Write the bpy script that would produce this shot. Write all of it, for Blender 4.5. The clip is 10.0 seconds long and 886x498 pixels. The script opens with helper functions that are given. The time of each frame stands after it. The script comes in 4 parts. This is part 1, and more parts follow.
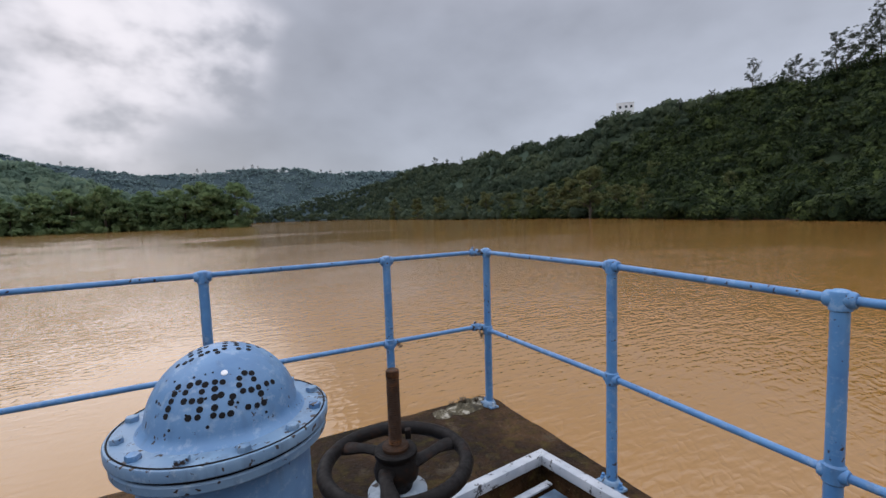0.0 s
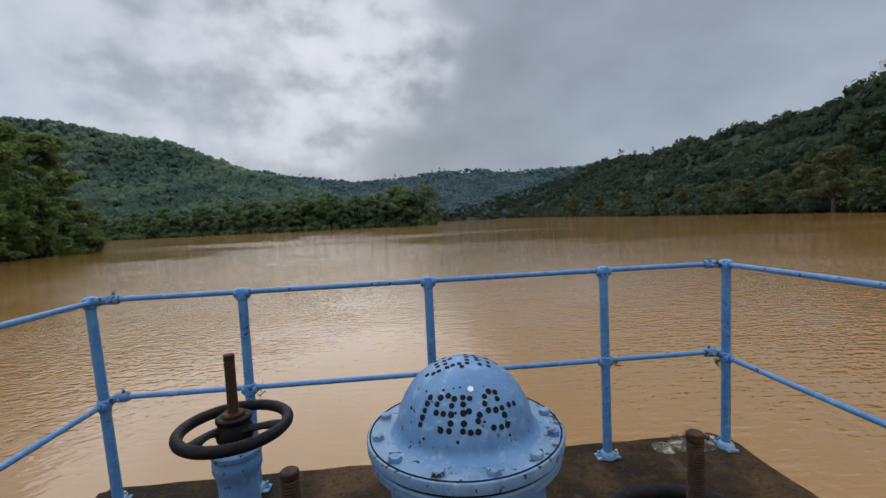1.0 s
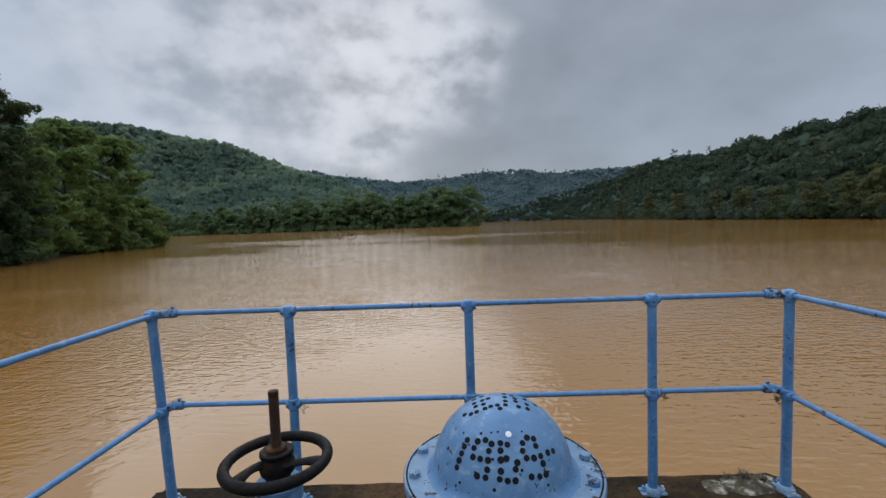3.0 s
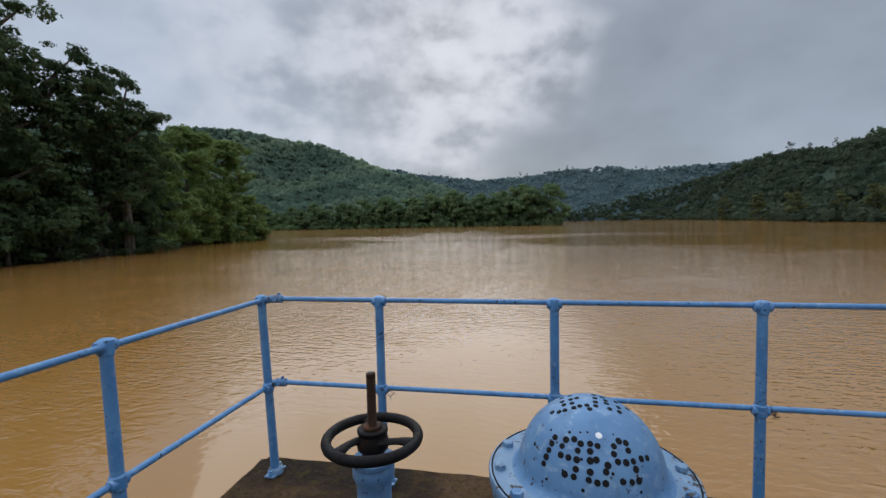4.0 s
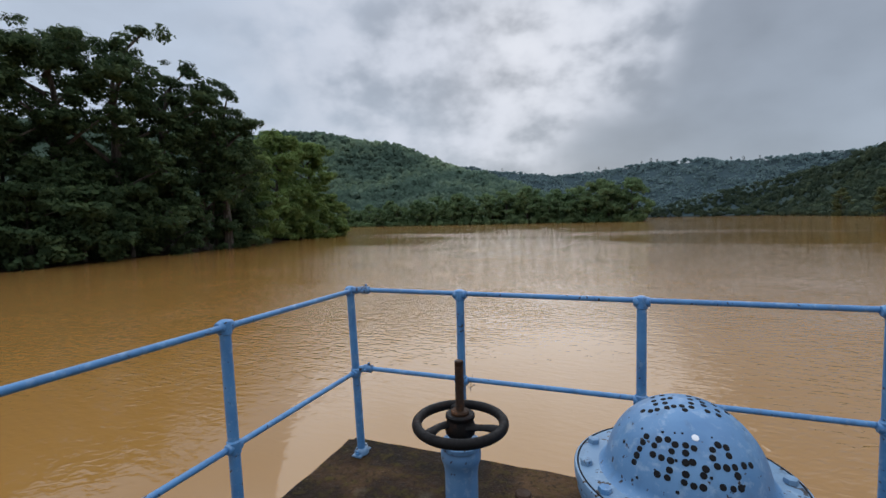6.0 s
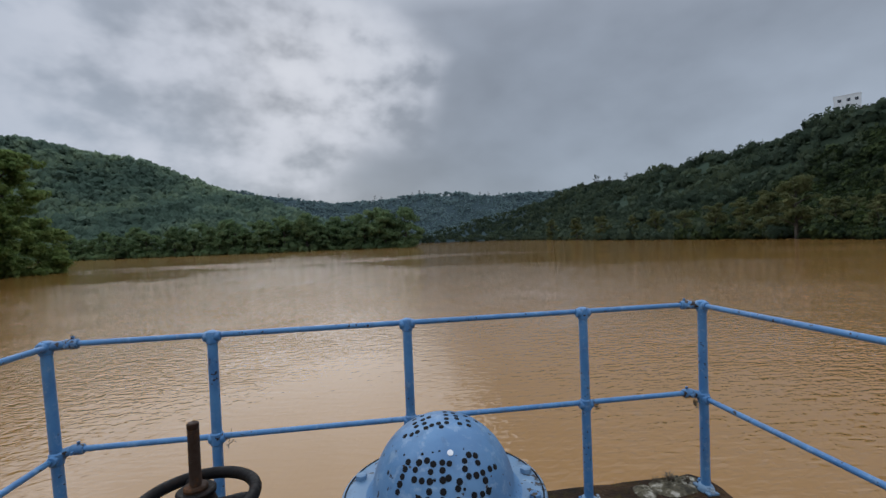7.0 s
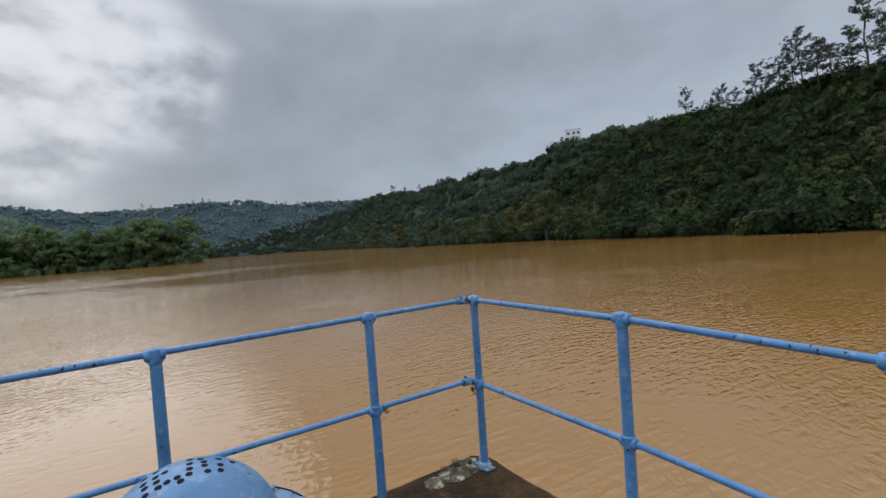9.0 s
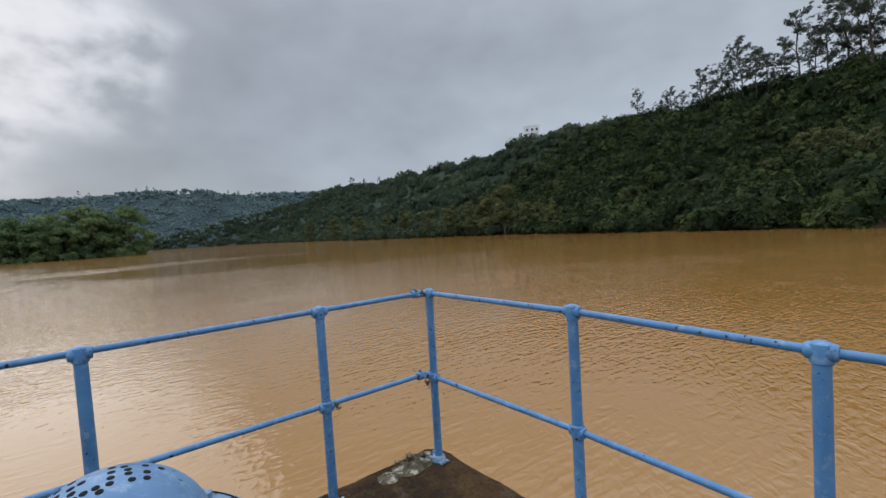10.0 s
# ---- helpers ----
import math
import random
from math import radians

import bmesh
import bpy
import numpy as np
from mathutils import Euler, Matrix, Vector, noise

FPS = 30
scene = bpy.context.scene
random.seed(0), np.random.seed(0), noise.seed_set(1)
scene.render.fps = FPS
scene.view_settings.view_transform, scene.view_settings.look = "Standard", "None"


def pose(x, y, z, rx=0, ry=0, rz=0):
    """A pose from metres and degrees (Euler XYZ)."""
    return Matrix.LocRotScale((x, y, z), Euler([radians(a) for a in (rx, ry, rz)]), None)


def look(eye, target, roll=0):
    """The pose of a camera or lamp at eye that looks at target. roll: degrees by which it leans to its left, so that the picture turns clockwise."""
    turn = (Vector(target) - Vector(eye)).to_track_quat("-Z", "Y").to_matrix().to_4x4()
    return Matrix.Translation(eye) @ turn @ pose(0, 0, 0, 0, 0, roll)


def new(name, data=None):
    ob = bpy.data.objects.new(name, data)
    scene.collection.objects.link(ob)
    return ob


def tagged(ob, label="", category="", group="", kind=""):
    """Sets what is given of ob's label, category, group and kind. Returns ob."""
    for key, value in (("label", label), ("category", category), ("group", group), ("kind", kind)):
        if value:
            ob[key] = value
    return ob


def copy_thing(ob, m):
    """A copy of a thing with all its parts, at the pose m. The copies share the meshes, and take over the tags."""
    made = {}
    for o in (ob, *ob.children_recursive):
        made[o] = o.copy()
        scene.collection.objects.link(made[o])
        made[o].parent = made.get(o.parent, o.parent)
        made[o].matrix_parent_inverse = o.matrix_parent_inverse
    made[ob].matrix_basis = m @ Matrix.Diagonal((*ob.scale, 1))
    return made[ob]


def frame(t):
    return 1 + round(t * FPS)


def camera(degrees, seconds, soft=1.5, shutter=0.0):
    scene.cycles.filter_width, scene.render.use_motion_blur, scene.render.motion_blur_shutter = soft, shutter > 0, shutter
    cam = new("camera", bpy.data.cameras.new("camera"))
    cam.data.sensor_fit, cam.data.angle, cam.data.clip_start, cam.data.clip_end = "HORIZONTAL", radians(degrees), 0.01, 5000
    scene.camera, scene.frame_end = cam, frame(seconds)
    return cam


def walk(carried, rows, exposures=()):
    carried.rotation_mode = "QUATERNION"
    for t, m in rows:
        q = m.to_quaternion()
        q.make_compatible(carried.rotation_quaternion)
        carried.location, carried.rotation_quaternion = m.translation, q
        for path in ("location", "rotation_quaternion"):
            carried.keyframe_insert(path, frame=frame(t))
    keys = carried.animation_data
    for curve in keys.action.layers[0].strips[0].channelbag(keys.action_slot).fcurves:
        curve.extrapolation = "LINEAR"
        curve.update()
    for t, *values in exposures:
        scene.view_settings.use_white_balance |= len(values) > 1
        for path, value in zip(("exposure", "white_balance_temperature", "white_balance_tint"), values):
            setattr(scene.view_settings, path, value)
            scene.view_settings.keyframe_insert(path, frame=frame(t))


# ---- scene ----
cam = camera(91.0, 10.0)

PATH = [
    (0, (1.649, -2.311, 1.25), (2.573, -0.544, 1.092), -2.1),
    (0.5, (1.554, -2.212, 1.268), (2.031, -0.275, 1.137), -3.1),
    (1, (1.498, -2.16, 1.309), (1.656, -0.17, 1.174), -2.8),
    (1.5, (1.508, -2.135, 1.374), (1.568, -0.14, 1.242), -2.4),
    (2, (1.511, -2.135, 1.408), (1.544, -0.14, 1.279), -2.4),
    (3.3, (1.504, -2.15, 1.42), (1.393, -0.157, 1.297), -1.6),
    (3.5, (1.499, -2.154, 1.42), (1.305, -0.167, 1.296), -1.3),
    (4, (1.476, -2.173, 1.412), (1.081, -0.216, 1.29), -1.3),
    (4.5, (1.464, -2.191, 1.413), (0.859, -0.288, 1.293), -2.0),
    (5, (1.442, -2.227, 1.403), (0.636, -0.401, 1.289), -2.3),
    (5.2, (1.437, -2.238, 1.399), (0.56, -0.444, 1.285), -2.2),
    (6.3, (1.447, -2.2, 1.406), (0.968, -0.262, 1.292), -0.9),
    (6.5, (1.452, -2.18, 1.404), (1.202, -0.198, 1.311), -0.7),
    (7, (1.503, -2.131, 1.401), (1.76, -0.148, 1.364), -2.3),
    (7.5, (1.53, -2.106, 1.413), (2.068, -0.18, 1.402), -5.1),
    (8, (1.559, -2.1, 1.396), (2.281, -0.234, 1.384), -5.2),
    (8.5, (1.596, -2.075, 1.384), (2.527, -0.306, 1.351), -4.8),
    (9, (1.634, -2.069, 1.375), (2.722, -0.392, 1.328), -4.3),
    (9.5, (1.674, -2.065, 1.369), (2.86, -0.456, 1.307), -3.9),
    (10, (1.673, -2.057, 1.368), (2.908, -0.487, 1.278), -3.7),
]
walk(cam, [(t, look(eye, target, roll)) for t, eye, target, roll in PATH],
     [(0.0, -0.02, 6500, 16), (0.5, -0.12, 6400, 13), (1.0, -0.26, 6250, 10), (2.0, -0.28, 6200, 10), (3.5, -0.32, 6200, 10), (5.0, -0.19, 6200, 10), (6.5, -0.25, 6150, 10),
      (7.0, -0.43, 6150, 10), (7.5, -0.46, 6150, 10), (8.0, -0.40, 6200, 10), (8.5, -0.28, 6250, 10), (9.5, -0.16, 6400, 10), (10.0, -0.1, 6450, 10)])

WATER_Z = -1.5          # lake level, platform top is z = 0
SUN_AZ, SUN_EL = -11.0, 24.0


# ---- world and sun ----
def sky_dir(az, el):
    a, e = radians(az), radians(el)
    return Vector((math.sin(a) * math.cos(e), math.cos(a) * math.cos(e), math.sin(e)))


class Nodes:
    """Short hand for building a node tree."""
    def __init__(self, tree):
        self.tree = tree
        tree.nodes.clear()

    def add(self, kind, **sets):
        n = self.tree.nodes.new(kind)
        for k, v in sets.items():
            if k.startswith("in_"):
                key = k[3:]
                key = int(key) if key.isdigit() else key.replace("_", " ")
                if hasattr(v, "is_linked") and hasattr(v, "node"):
                    self.tree.links.new(v, n.inputs[key])
                else:
                    n.inputs[key].default_value = v
            else:
                setattr(n, k, v)
        return n

    def math(self, op, a, b=0.0, c=0.0, clamp=False):
        return self.add("ShaderNodeMath", operation=op, use_clamp=clamp, in_0=a, in_1=b, in_2=c).outputs[0]

    def vmath(self, op, a, b=(0, 0, 0)):
        n = self.add("ShaderNodeVectorMath", operation=op, in_0=a, in_1=b)
        return n.outputs["Value"] if op in ("DOT_PRODUCT", "LENGTH") else n.outputs[0]

    def noise(self, vec, scale, detail=4.0, rough=0.55, dist=0.0):
        return self.add("ShaderNodeTexNoise", in_Vector=vec, in_Scale=scale, in_Detail=detail, in_Roughness=rough, in_Distortion=dist).outputs["Fac"]

    def ramp(self, fac, *stops, interp="LINEAR"):
        n = self.add("ShaderNodeValToRGB", in_Fac=fac)
        r = n.color_ramp
        r.interpolation = interp
        while len(r.elements) < len(stops):
            r.elements.new(0.5)
        for e, (p, c) in zip(r.elements, stops):
            e.position = p
            e.color = (*c, 1) if len(c) == 3 else c
        return n.outputs["Color"]

    def map(self, v, a, b, c, d):
        return self.add("ShaderNodeMapRange", in_0=v, in_1=a, in_2=b, in_3=c, in_4=d).outputs[0]

    def mix(self, fac, a, b, blend="MIX"):
        n = self.tree.nodes.new("ShaderNodeMix")
        n.data_type, n.blend_type = "RGBA", blend
        for sock, v in ((n.inputs[0], fac), (n.inputs[6], a), (n.inputs[7], b)):
            if hasattr(v, "node"):
                self.tree.links.new(v, sock)
            else:
                sock.default_value = (*v, 1) if isinstance(v, tuple) and len(v) == 3 else v
        return n.outputs[2]


def build_world():
    w = bpy.data.worlds.new("overcast_sky")
    w.use_nodes = True
    scene.world = w
    N = Nodes(w.node_tree)
    d = N.add("ShaderNodeTexCoord").outputs["Generated"]
    up = N.add("ShaderNodeSeparateXYZ", in_0=d).outputs["Z"]
    # overcast vault: grey at the skyline, brighter towards the zenith
    vault = N.ramp(N.math("MAXIMUM", up, 0.0), (0.0, (0.43, 0.49, 0.56)), (0.10, (0.385, 0.435, 0.50)), (0.38, (0.35, 0.39, 0.45)),
                   (0.46, (0.40, 0.44, 0.505)), (0.55, (0.86, 0.91, 1.00)), (0.68, (1.38, 1.46, 1.58)), (1.0, (1.62, 1.72, 1.88)))
    # soft cloud banks, a little flattened towards the skyline
    sheet = N.vmath("MULTIPLY", d, (1.0, 1.0, 1.7))
    big = N.noise(sheet, 2.6, 3.0, 0.5, 0.2)
    lumps = N.noise(sheet, 7.5, 4.0, 0.5, 0.0)
    puffs = N.noise(N.vmath("MULTIPLY", d, (1.0, 1.0, 1.25)), 13.0, 3.0, 0.5, 0.0)
    tone = N.math("ADD", N.math("MULTIPLY", big, 0.65), N.math("MULTIPLY", lumps, 0.35))
    side = N.add("ShaderNodeSeparateXYZ", in_0=d).outputs["X"]
    shade = N.math("MULTIPLY", N.map(tone, 0.32, 0.68, 0.84, 1.18), N.math("MULTIPLY", N.map(side, 0.25, 0.95, 0.95, 1.38), N.map(side, -0.25, -0.8, 1.0, 1.8)))     # the cloud thins out to both sides
    vault = N.mix(1.0, vault, N.add("ShaderNodeCombineColor", in_0=shade, in_1=shade, in_2=shade).outputs[0], "MULTIPLY")
    # thin cloud lit from behind by the hidden sun
    bend = N.vmath("ADD", d, N.add("ShaderNodeCombineXYZ", in_0=N.map(lumps, 0.3, 0.7, -0.05, 0.05), in_1=0.0, in_2=N.map(big, 0.3, 0.7, -0.05, 0.05)).outputs[0])
    near = N.vmath("DOT_PRODUCT", bend, tuple(sky_dir(SUN_AZ - 11.0, 20.0)))
    core = N.vmath("DOT_PRODUCT", bend, tuple(sky_dir(SUN_AZ + 5.0, 18.0)))
    halo = N.add("ShaderNodeMapRange", interpolation_type="SMOOTHSTEP", in_0=near, in_1=0.89, in_2=0.975, in_3=0.0, in_4=0.95).outputs[0]
    halo = N.math("MAXIMUM", halo, N.add("ShaderNodeMapRange", interpolation_type="SMOOTHSTEP", in_0=core, in_1=0.968, in_2=0.993, in_3=0.0, in_4=0.85).outputs[0])
    holes = N.add("ShaderNodeMapRange", interpolation_type="SMOOTHSTEP", in_0=N.math("ADD", N.math("MULTIPLY", puffs, 0.4), N.math("MULTIPLY", lumps, 0.6)),
                  in_1=0.36, in_2=0.64, in_3=0.05, in_4=1.0).outputs[0]
    lit = N.math("MULTIPLY", halo, holes)
    vault = N.mix(lit, vault, (0.75, 0.78, 0.85))
    heart = N.add("ShaderNodeMapRange", interpolation_type="SMOOTHSTEP", in_0=core, in_1=0.978, in_2=0.998, in_3=0.0, in_4=0.8).outputs[0]
    vault = N.mix(N.math("MULTIPLY", heart, holes), vault, (0.83, 0.85, 0.90))
    clear = N.add("ShaderNodeTexSky", sky_type="NISHITA", sun_disc=False, sun_elevation=radians(SUN_EL), sun_rotation=radians(SUN_AZ)).outputs[0]
    clear = N.mix(1.0, clear, (0.1, 0.1, 0.1), "MULTIPLY")
    vault = N.mix(0.05, vault, clear)
    bg = N.add("ShaderNodeBackground", in_Color=vault, in_Strength=1.0)
    out = N.add("ShaderNodeOutputWorld")
    w.node_tree.links.new(bg.outputs[0], out.inputs[0])


build_world()
sun = new("sun", bpy.data.lights.new("sun", "SUN"))
sun.data.energy, sun.data.angle, sun.data.color = 0.58, radians(50), (1.0, 0.97, 0.92)
sun.matrix_world = look(sky_dir(SUN_AZ - 3, SUN_EL + 8) * 50, (0, 0, 0))


# ---- materials ----
def material(name, build):
    m = bpy.data.materials.new(name)
    m.use_nodes = True
    N = Nodes(m.node_tree)
    bsdf = N.add("ShaderNodeBsdfPrincipled")
    out = N.add("ShaderNodeOutputMaterial")
    m.node_tree.links.new(bsdf.outputs[0], out.inputs[0])
    co = N.add("ShaderNodeTexCoord").outputs["Object"]
    rnd = N.add("ShaderNodeObjectInfo").outputs["Random"]
    co = N.vmath("ADD", co, N.add("ShaderNodeCombineXYZ", in_0=N.math("MULTIPLY", rnd, 7.0), in_1=N.math("MULTIPLY", rnd, 3.1), in_2=0.0).outputs[0])
    build(N, bsdf, co)
    return m


def link(N, v, bsdf, key):
    if hasattr(v, "node"):
        N.tree.links.new(v, bsdf.inputs[key])
    else:
        bsdf.inputs[key].default_value = v


def bump(N, bsdf, h, strength, dist):
    b = N.add("ShaderNodeBump", in_Strength=strength, in_Distance=dist, in_Height=h)
    N.tree.links.new(b.outputs[0], bsdf.inputs["Normal"])


def blue_paint(chips, grime, dark, light, wear=0.0):
    def build(N, bsdf, co):
        cloud = N.noise(co, 9.0, 5.0)
        base = N.mix(N.map(cloud, 0.3, 0.7, 0, 1), dark, light)
        streak = N.noise(N.vmath("MULTIPLY", co, (28, 28, 4)), 1.0, 4.0)
        base = N.mix(N.map(streak, 0.55, 0.8, 0, grime), base, (0.07, 0.11, 0.16))
        pale = N.noise(co, 30.0, 6.0, 0.7)
        base = N.mix(N.map(pale, 0.54 - wear * 0.1, 0.66 - wear * 0.1, 0, 0.35 * grime + 0.1 + wear * 0.5), base, (0.46, 0.55, 0.62))
        spot = N.noise(co, 48.0, 3.0, 0.5)
        where = N.noise(co, 5.0, 2.0)
        mask = N.map(N.math("ADD", spot, N.math("MULTIPLY", where, 0.35)), chips, chips + 0.03, 0, 1)
        base = N.mix(mask, base, (0.025, 0.016, 0.012))
        link(N, base, bsdf, "Base Color")
        link(N, N.map(cloud, 0.3, 0.7, 0.36, 0.58), bsdf, "Roughness")
        bump(N, bsdf, N.math("SUBTRACT", N.math("MULTIPLY", pale, 0.4), mask), 0.35, 0.002)
    return build


def rusty_iron(dark, rust, amount):
    def build(N, bsdf, co):
        a = N.noise(co, 18.0, 6.0, 0.65)
        b = N.noise(co, 90.0, 4.0, 0.6)
        col = N.mix(N.map(N.math("ADD", N.math("MULTIPLY", a, 0.7), N.math("MULTIPLY", b, 0.3)), 0.62 - amount, 0.75 - amount, 0, 1), dark, rust)
        link(N, col, bsdf, "Base Color")
        link(N, N.map(b, 0.3, 0.7, 0.45, 0.85), bsdf, "Roughness")
        bsdf.inputs["Metallic"].default_value = 0.1
        bsdf.inputs["Specular IOR Level"].default_value = 0.2
        bump(N, bsdf, N.math("ADD", a, N.math("MULTIPLY", b, 0.5)), 0.5, 0.002)
    return build


def concrete(N, bsdf, co):
    a = N.noise(co, 2.2, 6.0, 0.6, 0.3)
    b = N.noise(co, 14.0, 6.0, 0.65)
    c = N.noise(co, 75.0, 4.0, 0.65)
    col = N.ramp(a, (0.34, (0.008, 0.005, 0.003)), (0.5, (0.027, 0.0135, 0.006)), (0.64, (0.075, 0.040, 0.017)))
    col = N.mix(N.map(b, 0.5, 0.68, 0, 0.6), col, (0.075, 0.062, 0.018))       # moss
    col = N.mix(N.map(N.noise(co, 5.0, 4.0), 0.62, 0.72, 0, 0.5), col, (0.10, 0.08, 0.05))
    col = N.mix(N.map(N.noise(co, 34.0, 5.0, 0.7), 0.52, 0.62, 0, 0.7), col, (0.008, 0.006, 0.003))
    col = N.mix(N.map(c, 0.62, 0.72, 0, 0.6), col, (0.19, 0.16, 0.10))
    link(N, col, bsdf, "Base Color")
    link(N, N.map(b, 0.3, 0.7, 0.6, 0.95), bsdf, "Roughness")
    bsdf.inputs["Specular IOR Level"].default_value = 0.14
    bump(N, bsdf, N.math("ADD", b, N.math("MULTIPLY", c, 0.3)), 0.8, 0.02)


def pale_mortar(N, bsdf, co):
    a = N.noise(co, 16.0, 5.0, 0.65)
    b = N.noise(co, 70.0, 4.0, 0.6)
    col = N.ramp(a, (0.36, (0.03, 0.025, 0.013)), (0.52, (0.10, 0.085, 0.05)), (0.64, (0.42, 0.39, 0.32)))
    link(N, col, bsdf, "Base Color")
    bsdf.inputs["Roughness"].default_value = 0.9
    bump(N, bsdf, N.math("ADD", a, b), 0.7, 0.01)


def water(N, bsdf, co):
    p = N.noise(co, 0.018, 4.0, 0.5)
    col = N.mix(N.map(p, 0.35, 0.65, 0, 1), (0.286, 0.146, 0.037), (0.318, 0.168, 0.046))
    link(N, col, bsdf, "Base Color")
    far = N.vmath("LENGTH", co)
    link(N, N.map(far, 8.0, 160.0, 0.035, 0.09), bsdf, "Roughness")
    bsdf.inputs["IOR"].default_value = 1.62
    turn = N.add("ShaderNodeVectorRotate", rotation_type="Z_AXIS", in_Vector=co, in_Angle=radians(4)).outputs[0]
    cross = N.add("ShaderNodeVectorRotate", rotation_type="Z_AXIS", in_Vector=co, in_Angle=radians(-38)).outputs[0]
    rip = N.noise(N.vmath("MULTIPLY", turn, (0.32, 1.0, 1.0)), 8.5, 1.5, 0.5, 0.3)
    net = N.noise(N.vmath("MULTIPLY", cross, (0.6, 1.0, 1.0)), 6.5, 1.0, 0.5, 0.4)
    chop = N.math("SUBTRACT", 1.0, N.math("MULTIPLY", N.math("ABSOLUTE", N.math("SUBTRACT", net, 0.5)), 2.0))     # sharp little crests
    wave = N.noise(N.vmath("MULTIPLY", turn, (0.35, 1.0, 1.0)), 1.7, 2.0, 0.5, 0.3)
    # wind patches: glassy water between ruffled stretches
    gust = N.math("ADD", N.math("MULTIPLY", N.noise(N.vmath("MULTIPLY", co, (0.5, 1.0, 1.0)), 0.06, 3.0, 0.55), 0.55), N.math("MULTIPLY", N.noise(co, 0.3, 3.0, 0.5), 0.45))
    calm = N.map(gust, 0.40, 0.60, 0.55, 1.35)
    # a glassy lane runs out from the platform's corner; the open water beside it is ruffled, the lee of the bank is still
    off = N.vmath("SUBTRACT", co, (2.4, 0.0, -1.5))
    side = N.math("DIVIDE", N.vmath("DOT_PRODUCT", off, (math.cos(radians(21)), -math.sin(radians(21)), 0.0)), N.vmath("LENGTH", off))
    gusty = N.ramp(N.map(side, -1.0, 1.0, 0.0, 1.0), (0.03, (0.6, 0.6, 0.6)), (0.14, (0.8, 0.8, 0.8)), (0.26, (1.05, 1.05, 1.05)), (0.38, (0.65, 0.65, 0.65)), (0.48, (0.30, 0.30, 0.30)), (0.62, (0.28, 0.28, 0.28)), (0.76, (0.70, 0.70, 0.70)))
    calm = N.math("MULTIPLY", calm, gusty)
    calm = N.math("MULTIPLY", calm, N.map(N.vmath("LENGTH", N.vmath("SUBTRACT", co, (4.6, 0.6, -1.5))), 3.0, 11.5, 0.05, 1.15))   # sheltered by the platform
    # the breeze dies out some way off, along an uneven line
    reach = N.math("ADD", far, N.map(N.noise(N.vmath("MULTIPLY", co, (0.4, 1.0, 1.0)), 0.05, 3.0, 0.6), 0.3, 0.7, -16.0, 16.0))
    streak = N.math("MULTIPLY", N.map(reach, 72.0, 82.0, 0.0, 0.95), N.map(reach, 90.0, 104.0, 1.0, 0.0))     # a last ruffled streak farther out
    calm = N.math("MULTIPLY", calm, N.math("MAXIMUM", streak, N.map(reach, 42.0, 62.0, 1.0, 0.3)))
    swell = N.math("ADD", N.math("ADD", N.math("MULTIPLY", rip, 0.6), N.math("MULTIPLY", chop, 0.36)), N.math("MULTIPLY", wave, 0.4))
    h = N.math("MULTIPLY", N.math("SUBTRACT", swell, 0.79), calm)
    bump(N, bsdf, h, 1.0, 0.060)


def foliage(lo, mid, hi, scale, grain=0.35, thin=0.25, spray=2.0, gaps=0.50):
    """Leaf sprays: each face is a spray of many small leaves with gaps between them."""
    def build(N, bsdf, co):
        geo = N.add("ShaderNodeNewGeometry")
        isl = geo.outputs["Random Per Island"]
        pos = geo.outputs["Position"]
        patch = N.noise(pos, scale, 4.0, 0.6)
        fine = N.noise(pos, spray * 1.7, 2.0, 0.6)
        v = N.math("ADD", N.math("MULTIPLY", N.math("ADD", N.math("MULTIPLY", isl, 0.5), N.math("MULTIPLY", fine, 0.5)), grain), N.math("MULTIPLY", patch, 1.1 - grain))
        col = N.ramp(v, (0.25, lo), (0.52, mid), (0.78, hi))
        link(N, col, bsdf, "Base Color")
        bsdf.inputs["Roughness"].default_value = 0.8
        bsdf.inputs["Specular IOR Level"].default_value = 0.1
        glow = N.add("ShaderNodeBsdfTranslucent", in_Color=col)
        both = N.add("ShaderNodeMixShader", in_0=thin, in_1=bsdf.outputs[0], in_2=glow.outputs[0])
        cut = N.math("GREATER_THAN", N.noise(pos, spray, 2.0, 0.65), gaps)
        clear = N.add("ShaderNodeBsdfTransparent")
        leafy = N.add("ShaderNodeMixShader", in_0=cut, in_1=clear.outputs[0], in_2=both.outputs[0])
        out = [n for n in N.tree.nodes if n.bl_idname == "ShaderNodeOutputMaterial"][0]
        N.tree.links.new(leafy.outputs[0], out.inputs[0])
    return build


def bark(N, bsdf, co):
    a = N.noise(N.vmath("MULTIPLY", co, (1, 1, 0.25)), 3.0, 5.0, 0.65)
    link(N, N.ramp(a, (0.35, (0.035, 0.028, 0.02)), (0.65, (0.12, 0.10, 0.08))), bsdf, "Base Color")
    bsdf.inputs["Roughness"].default_value = 0.9
    bump(N, bsdf, a, 0.6, 0.05)


